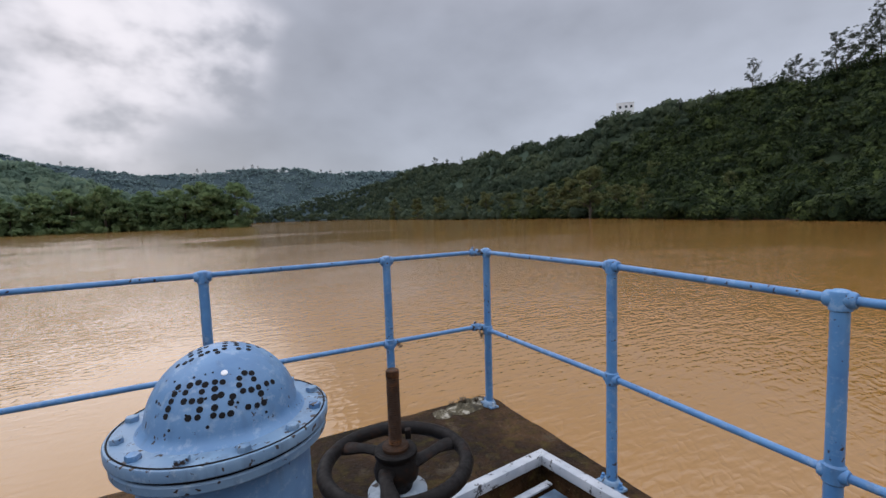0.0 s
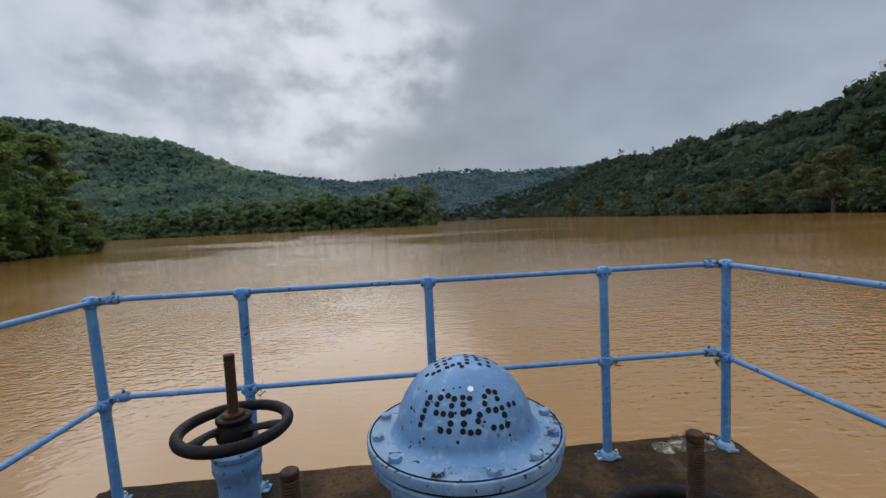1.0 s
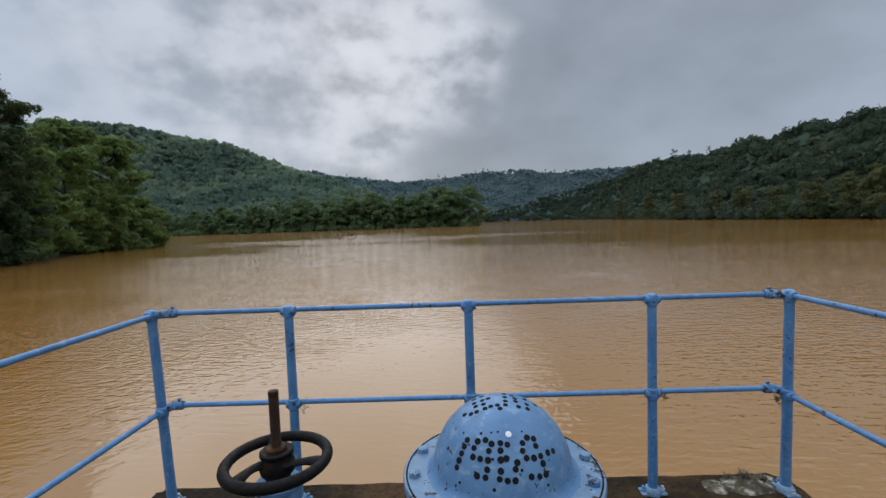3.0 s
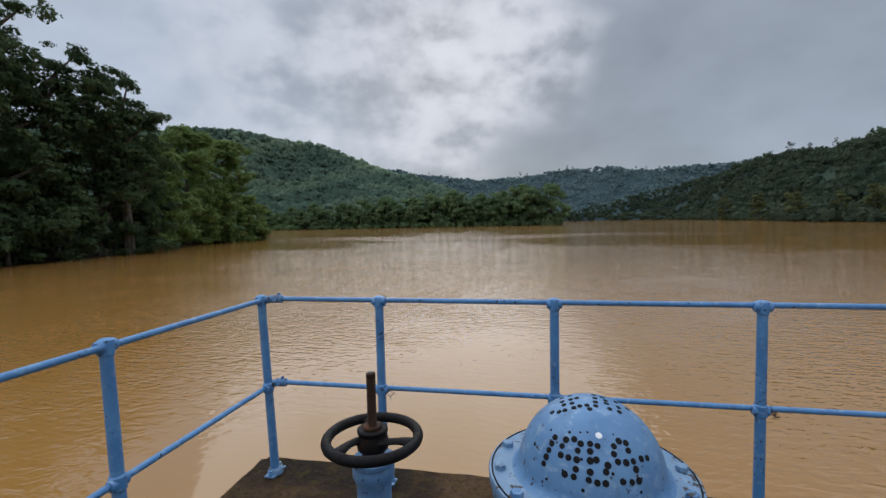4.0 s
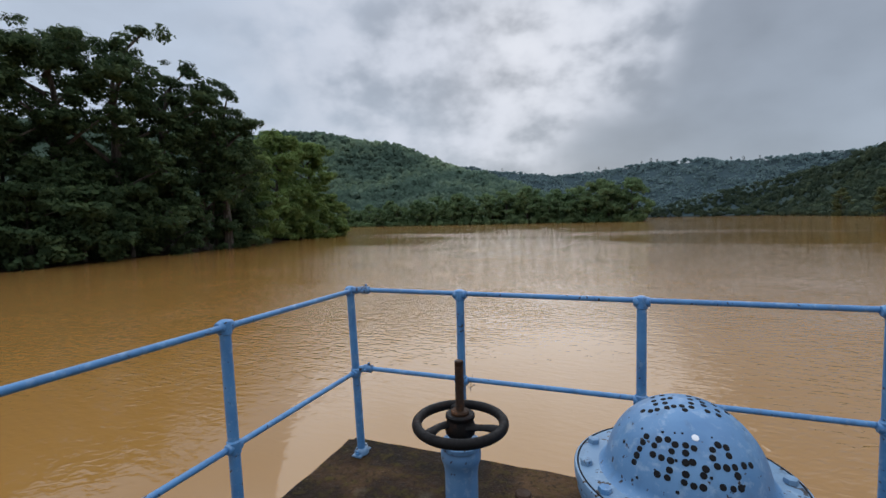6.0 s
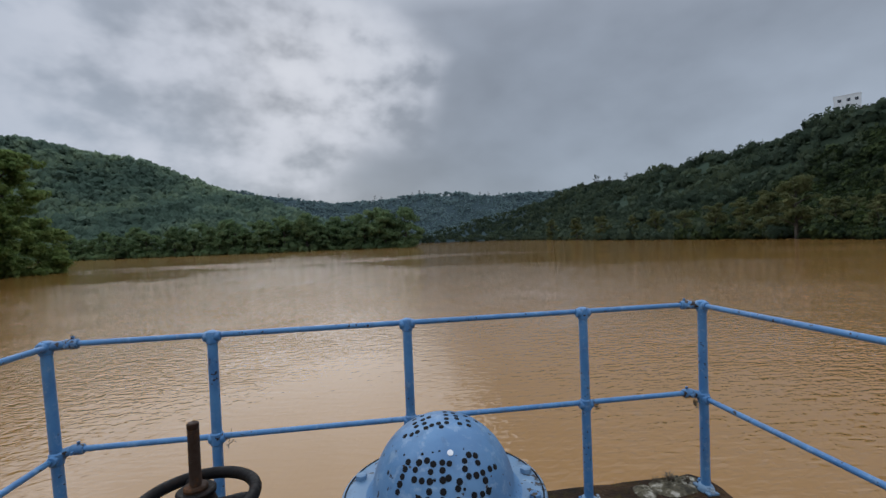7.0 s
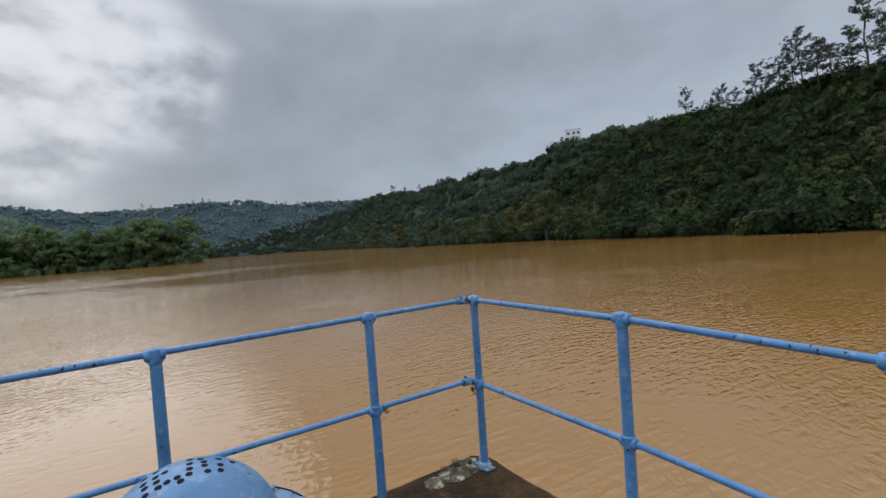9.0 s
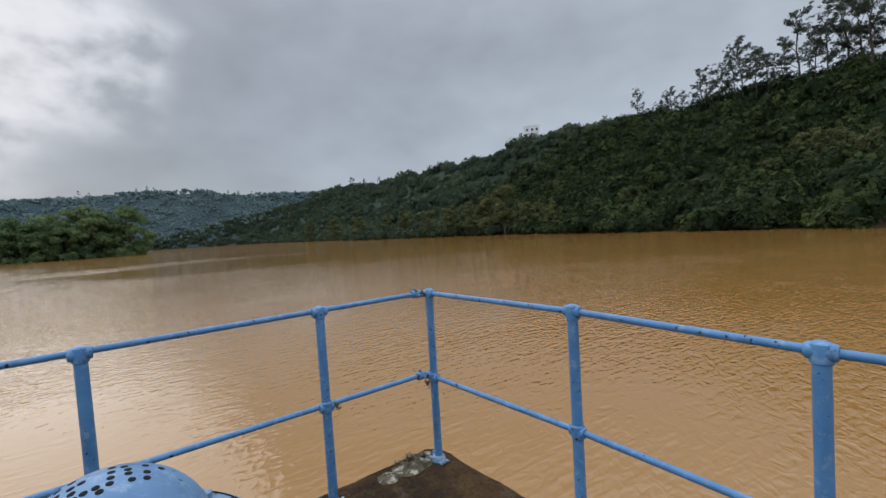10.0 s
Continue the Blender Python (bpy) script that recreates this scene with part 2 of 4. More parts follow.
def soil(N, bsdf, co):
    a = N.noise(co, 0.08, 6.0, 0.6)
    b = N.noise(co, 1.5, 5.0, 0.6)
    col = N.mix(N.map(a, 0.35, 0.65, 0, 1), (0.014, 0.022, 0.012), (0.024, 0.034, 0.018))
    col = N.mix(N.map(b, 0.55, 0.75, 0, 0.5), col, (0.030, 0.022, 0.013))
    # grass and scrub on the hills farther out, paled with haze in the colour
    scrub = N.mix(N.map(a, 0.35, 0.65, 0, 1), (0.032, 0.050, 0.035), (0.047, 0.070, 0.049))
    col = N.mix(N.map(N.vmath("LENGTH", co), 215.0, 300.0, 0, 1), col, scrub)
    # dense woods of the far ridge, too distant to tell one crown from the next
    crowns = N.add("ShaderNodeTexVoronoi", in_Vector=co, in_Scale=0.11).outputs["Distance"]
    # their bluish tone is distance haze, put into the colour
    hazed_woods = N.mix(N.map(N.noise(co, 0.02, 5.0, 0.65), 0.3, 0.7, 0, 1), (0.040, 0.062, 0.069), (0.050, 0.075, 0.082))
    # darker between crowns: shade put into the colour
    hazed_woods = N.mix(N.map(crowns, 0.2, 0.7, 0, 0.3), hazed_woods, (0.034, 0.055, 0.064))
    col = N.mix(N.map(N.vmath("LENGTH", co), 480.0, 680.0, 0, 1), col, hazed_woods)
    # wet mud along the waterline
    height = N.add("ShaderNodeSeparateXYZ", in_0=co).outputs["Z"]
    col = N.mix(N.map(height, WATER_Z + 0.3, WATER_Z + 1.2, 1, 0), col, (0.030, 0.020, 0.011))
    link(N, col, bsdf, "Base Color")
    bsdf.inputs["Roughness"].default_value = 0.95
    bsdf.inputs["Specular IOR Level"].default_value = 0.05
    tops = N.math("MULTIPLY", N.math("SUBTRACT", 1.0, crowns), N.map(N.vmath("LENGTH", co), 480.0, 680.0, 0, 6.0))
    bump(N, bsdf, N.math("ADD", b, tops), 0.6, 0.3)


def plain(col, rough, metal=0.0, var=0.12, scale=30.0):
    def build(N, bsdf, co):
        a = N.noise(co, scale, 4.0, 0.6)
        lo, hi = tuple(c * (1 - var) for c in col), tuple(min(1, c * (1 + var)) for c in col)
        link(N, N.mix(N.map(a, 0.3, 0.7, 0, 1), lo, hi), bsdf, "Base Color")
        bsdf.inputs["Roughness"].default_value = rough
        bsdf.inputs["Metallic"].default_value = metal
        bump(N, bsdf, a, 0.15, 0.002)
    return build


M_RAIL = material("chipped_blue_paint", blue_paint(0.848, 0.5, (0.055, 0.17, 0.375), (0.10, 0.265, 0.50)))
M_DOME = material("weathered_blue_paint", blue_paint(0.855, 0.45, (0.075, 0.180, 0.350), (0.132, 0.265, 0.450), 0.05))
M_JOINT = material("grimy_blue_paint", blue_paint(0.74, 1.0, (0.05, 0.14, 0.30), (0.10, 0.25, 0.46)))
M_PALE = material("faded_white_paint", blue_paint(0.80, 0.9, (0.24, 0.31, 0.39), (0.38, 0.44, 0.49), 0.3))
M_FLANGE = material("worn_blue_paint", blue_paint(0.80, 0.75, (0.105, 0.200, 0.330), (0.175, 0.285, 0.410), -0.1))
M_IRON = material("blackened_iron", rusty_iron((0.006, 0.005, 0.005), (0.034, 0.016, 0.009), 0.07))
M_RUST = material("rusted_steel", rusty_iron((0.035, 0.018, 0.010), (0.15, 0.062, 0.022), 0.08))
M_CONC = material("mossy_wet_concrete", concrete)
M_MORTAR = material("pale_broken_mortar", pale_mortar)
M_WATER = material("muddy_water", water)
M_SOIL = material("forest_soil_and_haze", soil)
M_BARK = material("bark", bark)
M_LEAF_NEAR = material("dark_broad_leaves", foliage((0.018, 0.033, 0.017), (0.055, 0.088, 0.040), (0.125, 0.165, 0.068), 0.35, 0.4, 0.4, 3.6, 0.49))
M_LEAF_BUSH = material("shore_bush_leaves", foliage((0.075, 0.120, 0.036), (0.150, 0.215, 0.066), (0.25, 0.32, 0.11), 0.3, 0.4, 0.45, 3.0, 0.47))
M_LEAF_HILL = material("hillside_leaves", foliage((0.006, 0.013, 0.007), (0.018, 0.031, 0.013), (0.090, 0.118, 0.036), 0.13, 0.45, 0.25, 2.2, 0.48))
# greyer than the near hillside: some haze is mixed into this colour
M_LEAF_BACK = material("hazed_upper_leaves", foliage((0.034, 0.052, 0.037), (0.054, 0.078, 0.051), (0.105, 0.130, 0.070), 0.05, 0.3, 0.4, 1.2, 0.43))
# paled so the leaves carry the left hill's haze in their colour
M_LEAF_LEFT = material("hazed_slope_leaves", foliage((0.078, 0.126, 0.100), (0.148, 0.218, 0.166), (0.32, 0.40, 0.25), 0.022, 0.22, 0.5, 0.8, 0.38))
M_LEAF_CAPE = material("cape_leaves", foliage((0.084, 0.138, 0.072), (0.145, 0.215, 0.102), (0.23, 0.30, 0.14), 0.08, 0.35, 0.5, 1.3, 0.47))
# lightened and blued: distance haze put into the leaf colour
M_LEAF_FAR = material("hazed_far_leaves", foliage((0.185, 0.260, 0.268), (0.212, 0.292, 0.296), (0.245, 0.325, 0.320), 0.012, 0.10, 0.5, 0.4, 0.26))
M_LEAF_OLIVE = material("olive_leaves", foliage((0.058, 0.070, 0.030), (0.115, 0.128, 0.054), (0.19, 0.20, 0.085), 0.2, 0.4, 0.4, 2.4, 0.46))
M_LEAF_GUM = material("gum_tree_leaves", foliage((0.050, 0.062, 0.050), (0.074, 0.088, 0.068), (0.10, 0.12, 0.08), 0.3, 0.35, 0.4, 2.6, 0.49))
M_HOLE = material("hole_shade_and_gasket_black", plain((0.003, 0.003, 0.004), 1.0))
M_WHITE = material("white_paint", plain((0.75, 0.76, 0.78), 0.5, var=0.05))


def flaking_white(N, bsdf, co):
    a = N.noise(co, 26.0, 6.0, 0.7)
    b = N.noise(co, 6.0, 4.0)
    col = N.mix(N.map(b, 0.35, 0.65, 0, 1), (0.29, 0.33, 0.38), (0.46, 0.49, 0.53))
    mask = N.map(N.math("ADD", a, N.math("MULTIPLY", b, 0.3)), 0.75, 0.80, 0, 1)
    link(N, N.mix(mask, col, (0.03, 0.028, 0.028)), bsdf, "Base Color")
    bsdf.inputs["Roughness"].default_value = 0.6
    bump(N, bsdf, N.math("SUBTRACT", a, mask), 0.4, 0.003)


M_FRAME = material("flaking_white_paint", flaking_white)
M_BEAM = material("blue_grey_steel", plain((0.10, 0.16, 0.23), 0.5, var=0.4, scale=14.0))
M_WALL = material("pale_house_plaster", plain((0.80, 0.80, 0.80), 0.8, var=0.06, scale=2.0))
M_DARKGLASS = material("dark_window", plain((0.03, 0.035, 0.045), 0.15, scale=1.0))
M_STRAW = material("dry_grass", plain((0.10, 0.075, 0.045), 0.9, var=0.4, scale=60.0))


# ---- mesh helpers ----
def mesh(name, verts, faces, mat, smooth=True, angle=40.0):
    me = bpy.data.meshes.new(name)
    me.from_pydata([tuple(v) for v in verts], [], faces)
    me.materials.append(mat)
    if smooth:
        me.shade_smooth()
        me.set_sharp_from_angle(angle=radians(angle))
    me.update()
    return me


def part(name, shape, mat, parent=None, label="", smooth=True, angle=40.0):
    ob = new(name, shape if isinstance(shape, bpy.types.Mesh) else mesh(name, shape[0], shape[1], mat, smooth, angle))
    if parent is not None:
        ob.parent = parent
    return tagged(ob, label)


def thing(name, label, category, group="", kind="", at=None):
    return tagged(new(name), label, category, group, kind) if at is None else tagged(placed(new(name), at), label, category, group, kind)


def placed(ob, m):
    ob.matrix_basis = m
    return ob


def join(*shapes):
    vs, fs = [], []
    for v, f in shapes:
        n = len(vs)
        vs += [tuple(p) for p in v]
        fs += [tuple(i + n for i in q) for q in f]
    return vs, fs


def moved(shape, m):
    return [tuple(m @ Vector(v)) for v in shape[0]], shape[1]


def lathe(profile, seg=32, cap=True):
    """profile: (radius, z) from bottom to top."""
    vs, fs = [], []
    for r, z in profile:
        vs += [(r * math.cos(2 * math.pi * k / seg), r * math.sin(2 * math.pi * k / seg), z) for k in range(seg)]
    for i in range(len(profile) - 1):
        for k in range(seg):
            a, b = i * seg + k, i * seg + (k + 1) % seg
            fs.append((a, b, b + seg, a + seg))
    if cap:
        fs.append(tuple(reversed(range(seg))))
        fs.append(tuple(range((len(profile) - 1) * seg, len(profile) * seg)))
    return vs, fs


def rod(a, b, r, seg=14, r2=None, bev=0.0):
    a, b = Vector(a), Vector(b)
    L = (b - a).length
    r2 = r if r2 is None else r2
    prof = [(r, 0), (r2, L)] if bev == 0 else [(r - bev, 0), (r, bev), (r2, L - bev), (r2 - bev, L)]
    q = (b - a).to_track_quat("Z", "Y").to_matrix().to_4x4()
    return moved(lathe(prof, seg), Matrix.Translation(a) @ q)


def box(sx, sy, sz, bev=0.004):
    bm = bmesh.new()
    bmesh.ops.create_cube(bm, size=1.0, matrix=Matrix.Diagonal((sx, sy, sz, 1)))
    if bev:
        bmesh.ops.bevel(bm, geom=bm.edges[:], offset=bev, segments=2, affect="EDGES", profile=0.5)
    bm.verts.index_update()
    out = [tuple(v.co) for v in bm.verts], [tuple(v.index for v in f.verts) for f in bm.faces]
    bm.free()
    return out


def ring(R, r, seg=48, sub=12):
    vs, fs = [], []
    for i in range(seg):
        a = 2 * math.pi * i / seg
        for j in range(sub):
            b = 2 * math.pi * j / sub
            q = R + r * math.cos(b)
            vs.append((q * math.cos(a), q * math.sin(a), r * math.sin(b)))
    for i in range(seg):
        for j in range(sub):
            a, b = i * sub, ((i + 1) % seg) * sub
            fs.append((a + j, b + j, b + (j + 1) % sub, a + (j + 1) % sub))
    return vs, fs


def tube(points, radii, seg=10, flat=1.0):
    """A tube along points; flat squeezes it in z."""
    vs, fs = [], []
    pts = [Vector(p) for p in points]
    for i, p in enumerate(pts):
        d = (pts[min(i + 1, len(pts) - 1)] - pts[max(i - 1, 0)]).normalized()
        side = d.cross(Vector((0, 0, 1)))
        side = side.normalized() if side.length > 1e-4 else Vector((1, 0, 0))
        up = side.cross(d).normalized()
        for k in range(seg):
            a = 2 * math.pi * k / seg
            vs.append(p + side * (radii[i] * math.cos(a)) + up * (radii[i] * flat * math.sin(a)))
    n = len(pts)
    for i in range(n - 1):
        for k in range(seg):
            a, b = i * seg + k, i * seg + (k + 1) % seg
            fs.append((a, b, b + seg, a + seg))
    fs += [tuple(reversed(range(seg))), tuple(range((n - 1) * seg, n * seg))]
    return vs, fs


def fast_mesh(name, verts, quads, mat):
    """A mesh of many quads from arrays."""
    me = bpy.data.meshes.new(name)
    nq = len(quads)
    me.vertices.add(len(verts))
    me.vertices.foreach_set("co", np.asarray(verts, np.float32).ravel())
    me.loops.add(nq * 4)
    me.loops.foreach_set("vertex_index", np.asarray(quads, np.int32).ravel())
    me.polygons.add(nq)
    me.polygons.foreach_set("loop_start", np.arange(0, nq * 4, 4, dtype=np.int32))
    me.materials.append(mat)
    me.update(calc_edges=True)
    me.validate()
    return me


RNG = np.random.default_rng(7)


# ---- the land: one sheet from the lake bed to the far hills ----
CX, CY = 1.5, -2.15     # the hills are laid out round the intake platform


def smooth(t):
    t = np.clip(t, 0, 1)
    return t * t * (3 - 2 * t)


# each slope: azimuth, shore distance, crest distance, crest height above the lake
RIGHT_HILL = [(16, 560, 700, 40), (22, 330, 560, 52), (29, 206, 450, 53), (36, 172, 360, 48), (48, 128, 262, 48), (58, 92, 225, 46), (70, 78, 190, 42),
              (84, 65, 160, 36), (105, 60, 150, 34), (130, 60, 150, 25)]
LEFT_HILL = [(-100, 200, 480, 90), (-45, 330, 500, 97), (-36, 340, 500, 98), (-28, 300, 490, 87), (-20, 275, 470, 61), (-12, 262, 420, 36), (-4, 250, 340, 10),
             (1.5, 245, 290, 3), (4, 250, 270, 0.6)]
FAR_RIDGE = [(-60, 700, 1000, 100), (-17, 700, 950, 112), (-5, 690, 950, 88), (5, 690, 930, 104), (16, 690, 900, 92), (27, 690, 900, 92), (45, 690, 900, 80)]
NEAR_BANK = [(-160, 40, 90, 9), (-110, 38, 80, 9), (-75, 40, 75, 8), (-63, 45, 75, 6), (-50, 58, 85, 4), (-42, 78, 100, 3), (-37.5, 99, 112, 1.6)]


def slope(rows, az, d, edge):
    a = [r[0] for r in rows]
    s, c, h = (np.interp(az, a, [r[k] for r in rows]) for k in (1, 2, 3))
    up = smooth((d - s) / (c - s) * 0.5 + 0.0) * 2 * h
    over = np.clip((d - c) / (c - s + 60.0), 0, 3)
    z = np.where(d < s, (d - s) * 0.12, np.where(d < c, up, h - over * h * 0.3))
    out = np.maximum(a[0] - az, az - a[-1])
    return np.where(out > 0, z - out * edge, z)


def land(x, y):
    """Height of the ground at x, y."""
    x, y = np.asarray(x, float), np.asarray(y, float)
    d = np.hypot(x - CX, y - CY)
    az = np.degrees(np.arctan2(x - CX, y - CY))
    back = np.where(az < -150, az + 360, az)
    z = np.maximum(slope(RIGHT_HILL, back, d, 2.5), slope(LEFT_HILL, az, d, 6.0))
    z = np.maximum(z, slope(FAR_RIDGE, az, d, 2.0))
    z = np.maximum(z, slope(NEAR_BANK, az, d, 3.0))
    z = np.maximum(z, np.where(d > 1100, (d - 1100) * 0.02, -30))
    wob = 1.6 * np.sin(x * 0.043 + 1.3) * np.sin(y * 0.037) + 0.8 * np.sin(x * 0.11) * np.sin(y * 0.13 + 2)
    z = z + wob * np.clip(z / 12.0, 0, 1) * (1 + d / 500)
    return WATER_Z + np.maximum(z, -6.0)


def build_land():
    na = 540
    rad = np.concatenate([[0.1, 12, 24], np.geomspace(32, 2600, 110)])
    th = np.linspace(0, 2 * np.pi, na, endpoint=False)
    R, T = np.meshgrid(rad, th, indexing="ij")
    X, Y = CX + R * np.sin(T), CY + R * np.cos(T)
    Z = land(X, Y)
    v = np.stack([X, Y, Z], -1).reshape(-1, 3)
    i, k = np.meshgrid(np.arange(len(rad) - 1), np.arange(na), indexing="ij")
    a, b = i * na + k, i * na + (k + 1) % na
    q = np.stack([a, a + na, b + na, b], -1).reshape(-1, 4)
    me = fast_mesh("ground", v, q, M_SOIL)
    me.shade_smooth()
    tagged(new("ground", me), "dark forest soil of the hills round the lake, painted hazy farther out", "ground", kind="structure")


build_land()

lake = part("water", ([(-2600, -2600, WATER_Z), (2600, -2600, WATER_Z), (2600, 2600, WATER_Z), (-2600, 2600, WATER_Z)], [(0, 1, 2, 3)]), M_WATER, smooth=False)
tagged(lake, "muddy orange-brown lake water with wind ripples", "water", kind="structure")


# ---- foliage ----
def leaf_clump(n, leaf, squash=0.75, seed=0, droop=0.3, lift=0.45):
    """n small leaf sprays on and in a lumpy ball of radius 1, each one bent quad."""
    r = np.random.default_rng(seed)
    p = r.normal(size=(n, 3))
    p /= np.linalg.norm(p, axis=1)[:, None]
    lump = 0.72 + 0.28 * np.sin(p[:, 0] * 4 + seed) * np.sin(p[:, 1] * 5 + 1) + 0.15 * np.sin(p[:, 2] * 7 + seed)
    p = p * (lump * r.uniform(0.55, 1.0, n) ** 0.6)[:, None]
    p[:, 2] *= squash
    nrm = p / (np.linalg.norm(p, axis=1)[:, None] + 1e-6) + r.normal(size=(n, 3)) * 0.33 + np.array([0, 0, lift])
    nrm /= np.linalg.norm(nrm, axis=1)[:, None]
    u = np.cross(nrm, r.normal(size=(n, 3)))
    u /= np.linalg.norm(u, axis=1)[:, None]
    w = np.cross(nrm, u)
    s = leaf * r.uniform(0.6, 1.4, n)[:, None]
    tip = p + u * s * 1.1 - np.array([0, 0, 1]) * s * droop
    v = np.stack([p - u * s, p + w * s * 0.85 + nrm * s * 0.15, tip, p - w * s * 0.85 + nrm * s * 0.1], 1)
    return v.reshape(-1, 3)


def spread(clumps, places, sizes, rng, name, mat):
    """Clumps turned at random and set at places; one mesh."""
    parts = []
    for p, s in zip(places, sizes):
        c = clumps[rng.integers(len(clumps))]
        a = rng.uniform(0, 2 * math.pi)
        ca, sa = math.cos(a), math.sin(a)
        s = np.asarray(s) * np.ones(3)
        parts.append(np.stack([c[:, 0] * ca - c[:, 1] * sa, c[:, 0] * sa + c[:, 1] * ca, c[:, 2]], 1) * s + p)
    v = np.concatenate(parts)
    return fast_mesh(name, v, np.arange(len(v)).reshape(-1, 4), mat)


def forest(name, label, mat, n, az, dist, size, clumps, seed, keep=None):
    """A wooded slope, far off: one sheet of many crowns."""
    r = np.random.default_rng(seed)
    a = np.radians(r.uniform(*az, n * 3))
    d = np.sqrt(r.uniform(dist[0] ** 2, dist[1] ** 2, n * 3))
    x, y = CX + d * np.sin(a), CY + d * np.cos(a)
    z = land(x, y)
    ok = z > WATER_Z - 0.12
    if keep is not None:
        ok &= keep(np.degrees(a), d, z)
    x, y, z, d = (q[ok][:n] for q in (x, y, z, d))
    s = r.uniform(*size, len(x)) * r.choice([0.6, 0.8, 1.0, 1.45], len(x))
    tall = r.uniform(0.75, 1.25, len(x))
    me = spread(clumps, np.stack([x, y, z + s * 0.45], 1), np.stack([s, s, s * tall], 1), r, name, mat)
    return tagged(new(name, me), label, "forest", kind="stuff")


BUSH = [leaf_clump(175, 0.150, seed=k) for k in range(6)]
MID = [leaf_clump(56, 0.29, squash=0.75, seed=k + 20, lift=0.15, droop=0.1) for k in range(5)]
FAR = [leaf_clump(16, 0.58, squash=0.5, seed=k + 50, lift=0.1, droop=0.0) for k in range(4)]


def on_slope(rows, extra=25):
    a = [r[0] for r in rows]
    return lambda az, d, z: (d > np.interp(az, a, [r[1] for r in rows]) - 6) & (d < np.interp(az, a, [r[2] for r in rows]) + extra)


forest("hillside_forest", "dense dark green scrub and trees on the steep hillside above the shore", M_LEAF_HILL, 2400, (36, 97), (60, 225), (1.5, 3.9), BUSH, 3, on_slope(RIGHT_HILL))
forest("upper_hill_forest", "dark green forest on the hill's long far shoulder, greyed by painted haze", M_LEAF_BACK, 4800, (3, 62), (130, 740), (2.0, 4.3), MID, 8, lambda az, d, z: on_slope(RIGHT_HILL)(az, d, z) & ((az < 46) | (d > 212)))
forest("left_slope_forest", "green wooded hill rising behind the far bank, paled by painted haze", M_LEAF_LEFT, 13000, (-52, 1), (240, 540), (1.5, 3.6), FAR, 4, lambda az, d, z: on_slope(LEFT_HILL)(az, d - 30, z))
forest("cape_undergrowth", "mid-green bushes along the foot of the wooded cape", M_LEAF_CAPE, 900, (-38, 4.5), (236, 400), (1.6, 3.8), MID, 6, lambda az, d, z: on_slope(LEFT_HILL)(az, d, z) & ~on_slope(LEFT_HILL)(az, d - 34, z))
forest("far_forest", "forest on the far ridge across the lake, blue-green from painted haze", M_LEAF_FAR, 14000, (-24, 34), (685, 1010), (1.4, 2.7), FAR, 5, on_slope(FAR_RIDGE, 60))


TREE_CLUMP = [leaf_clump(88, 0.205, squash=0.62, seed=k + 60, droop=0.45) for k in range(6)]
GUM_CLUMP = [leaf_clump(38, 0.22, squash=0.6, seed=k + 80, droop=0.6) for k in range(5)]


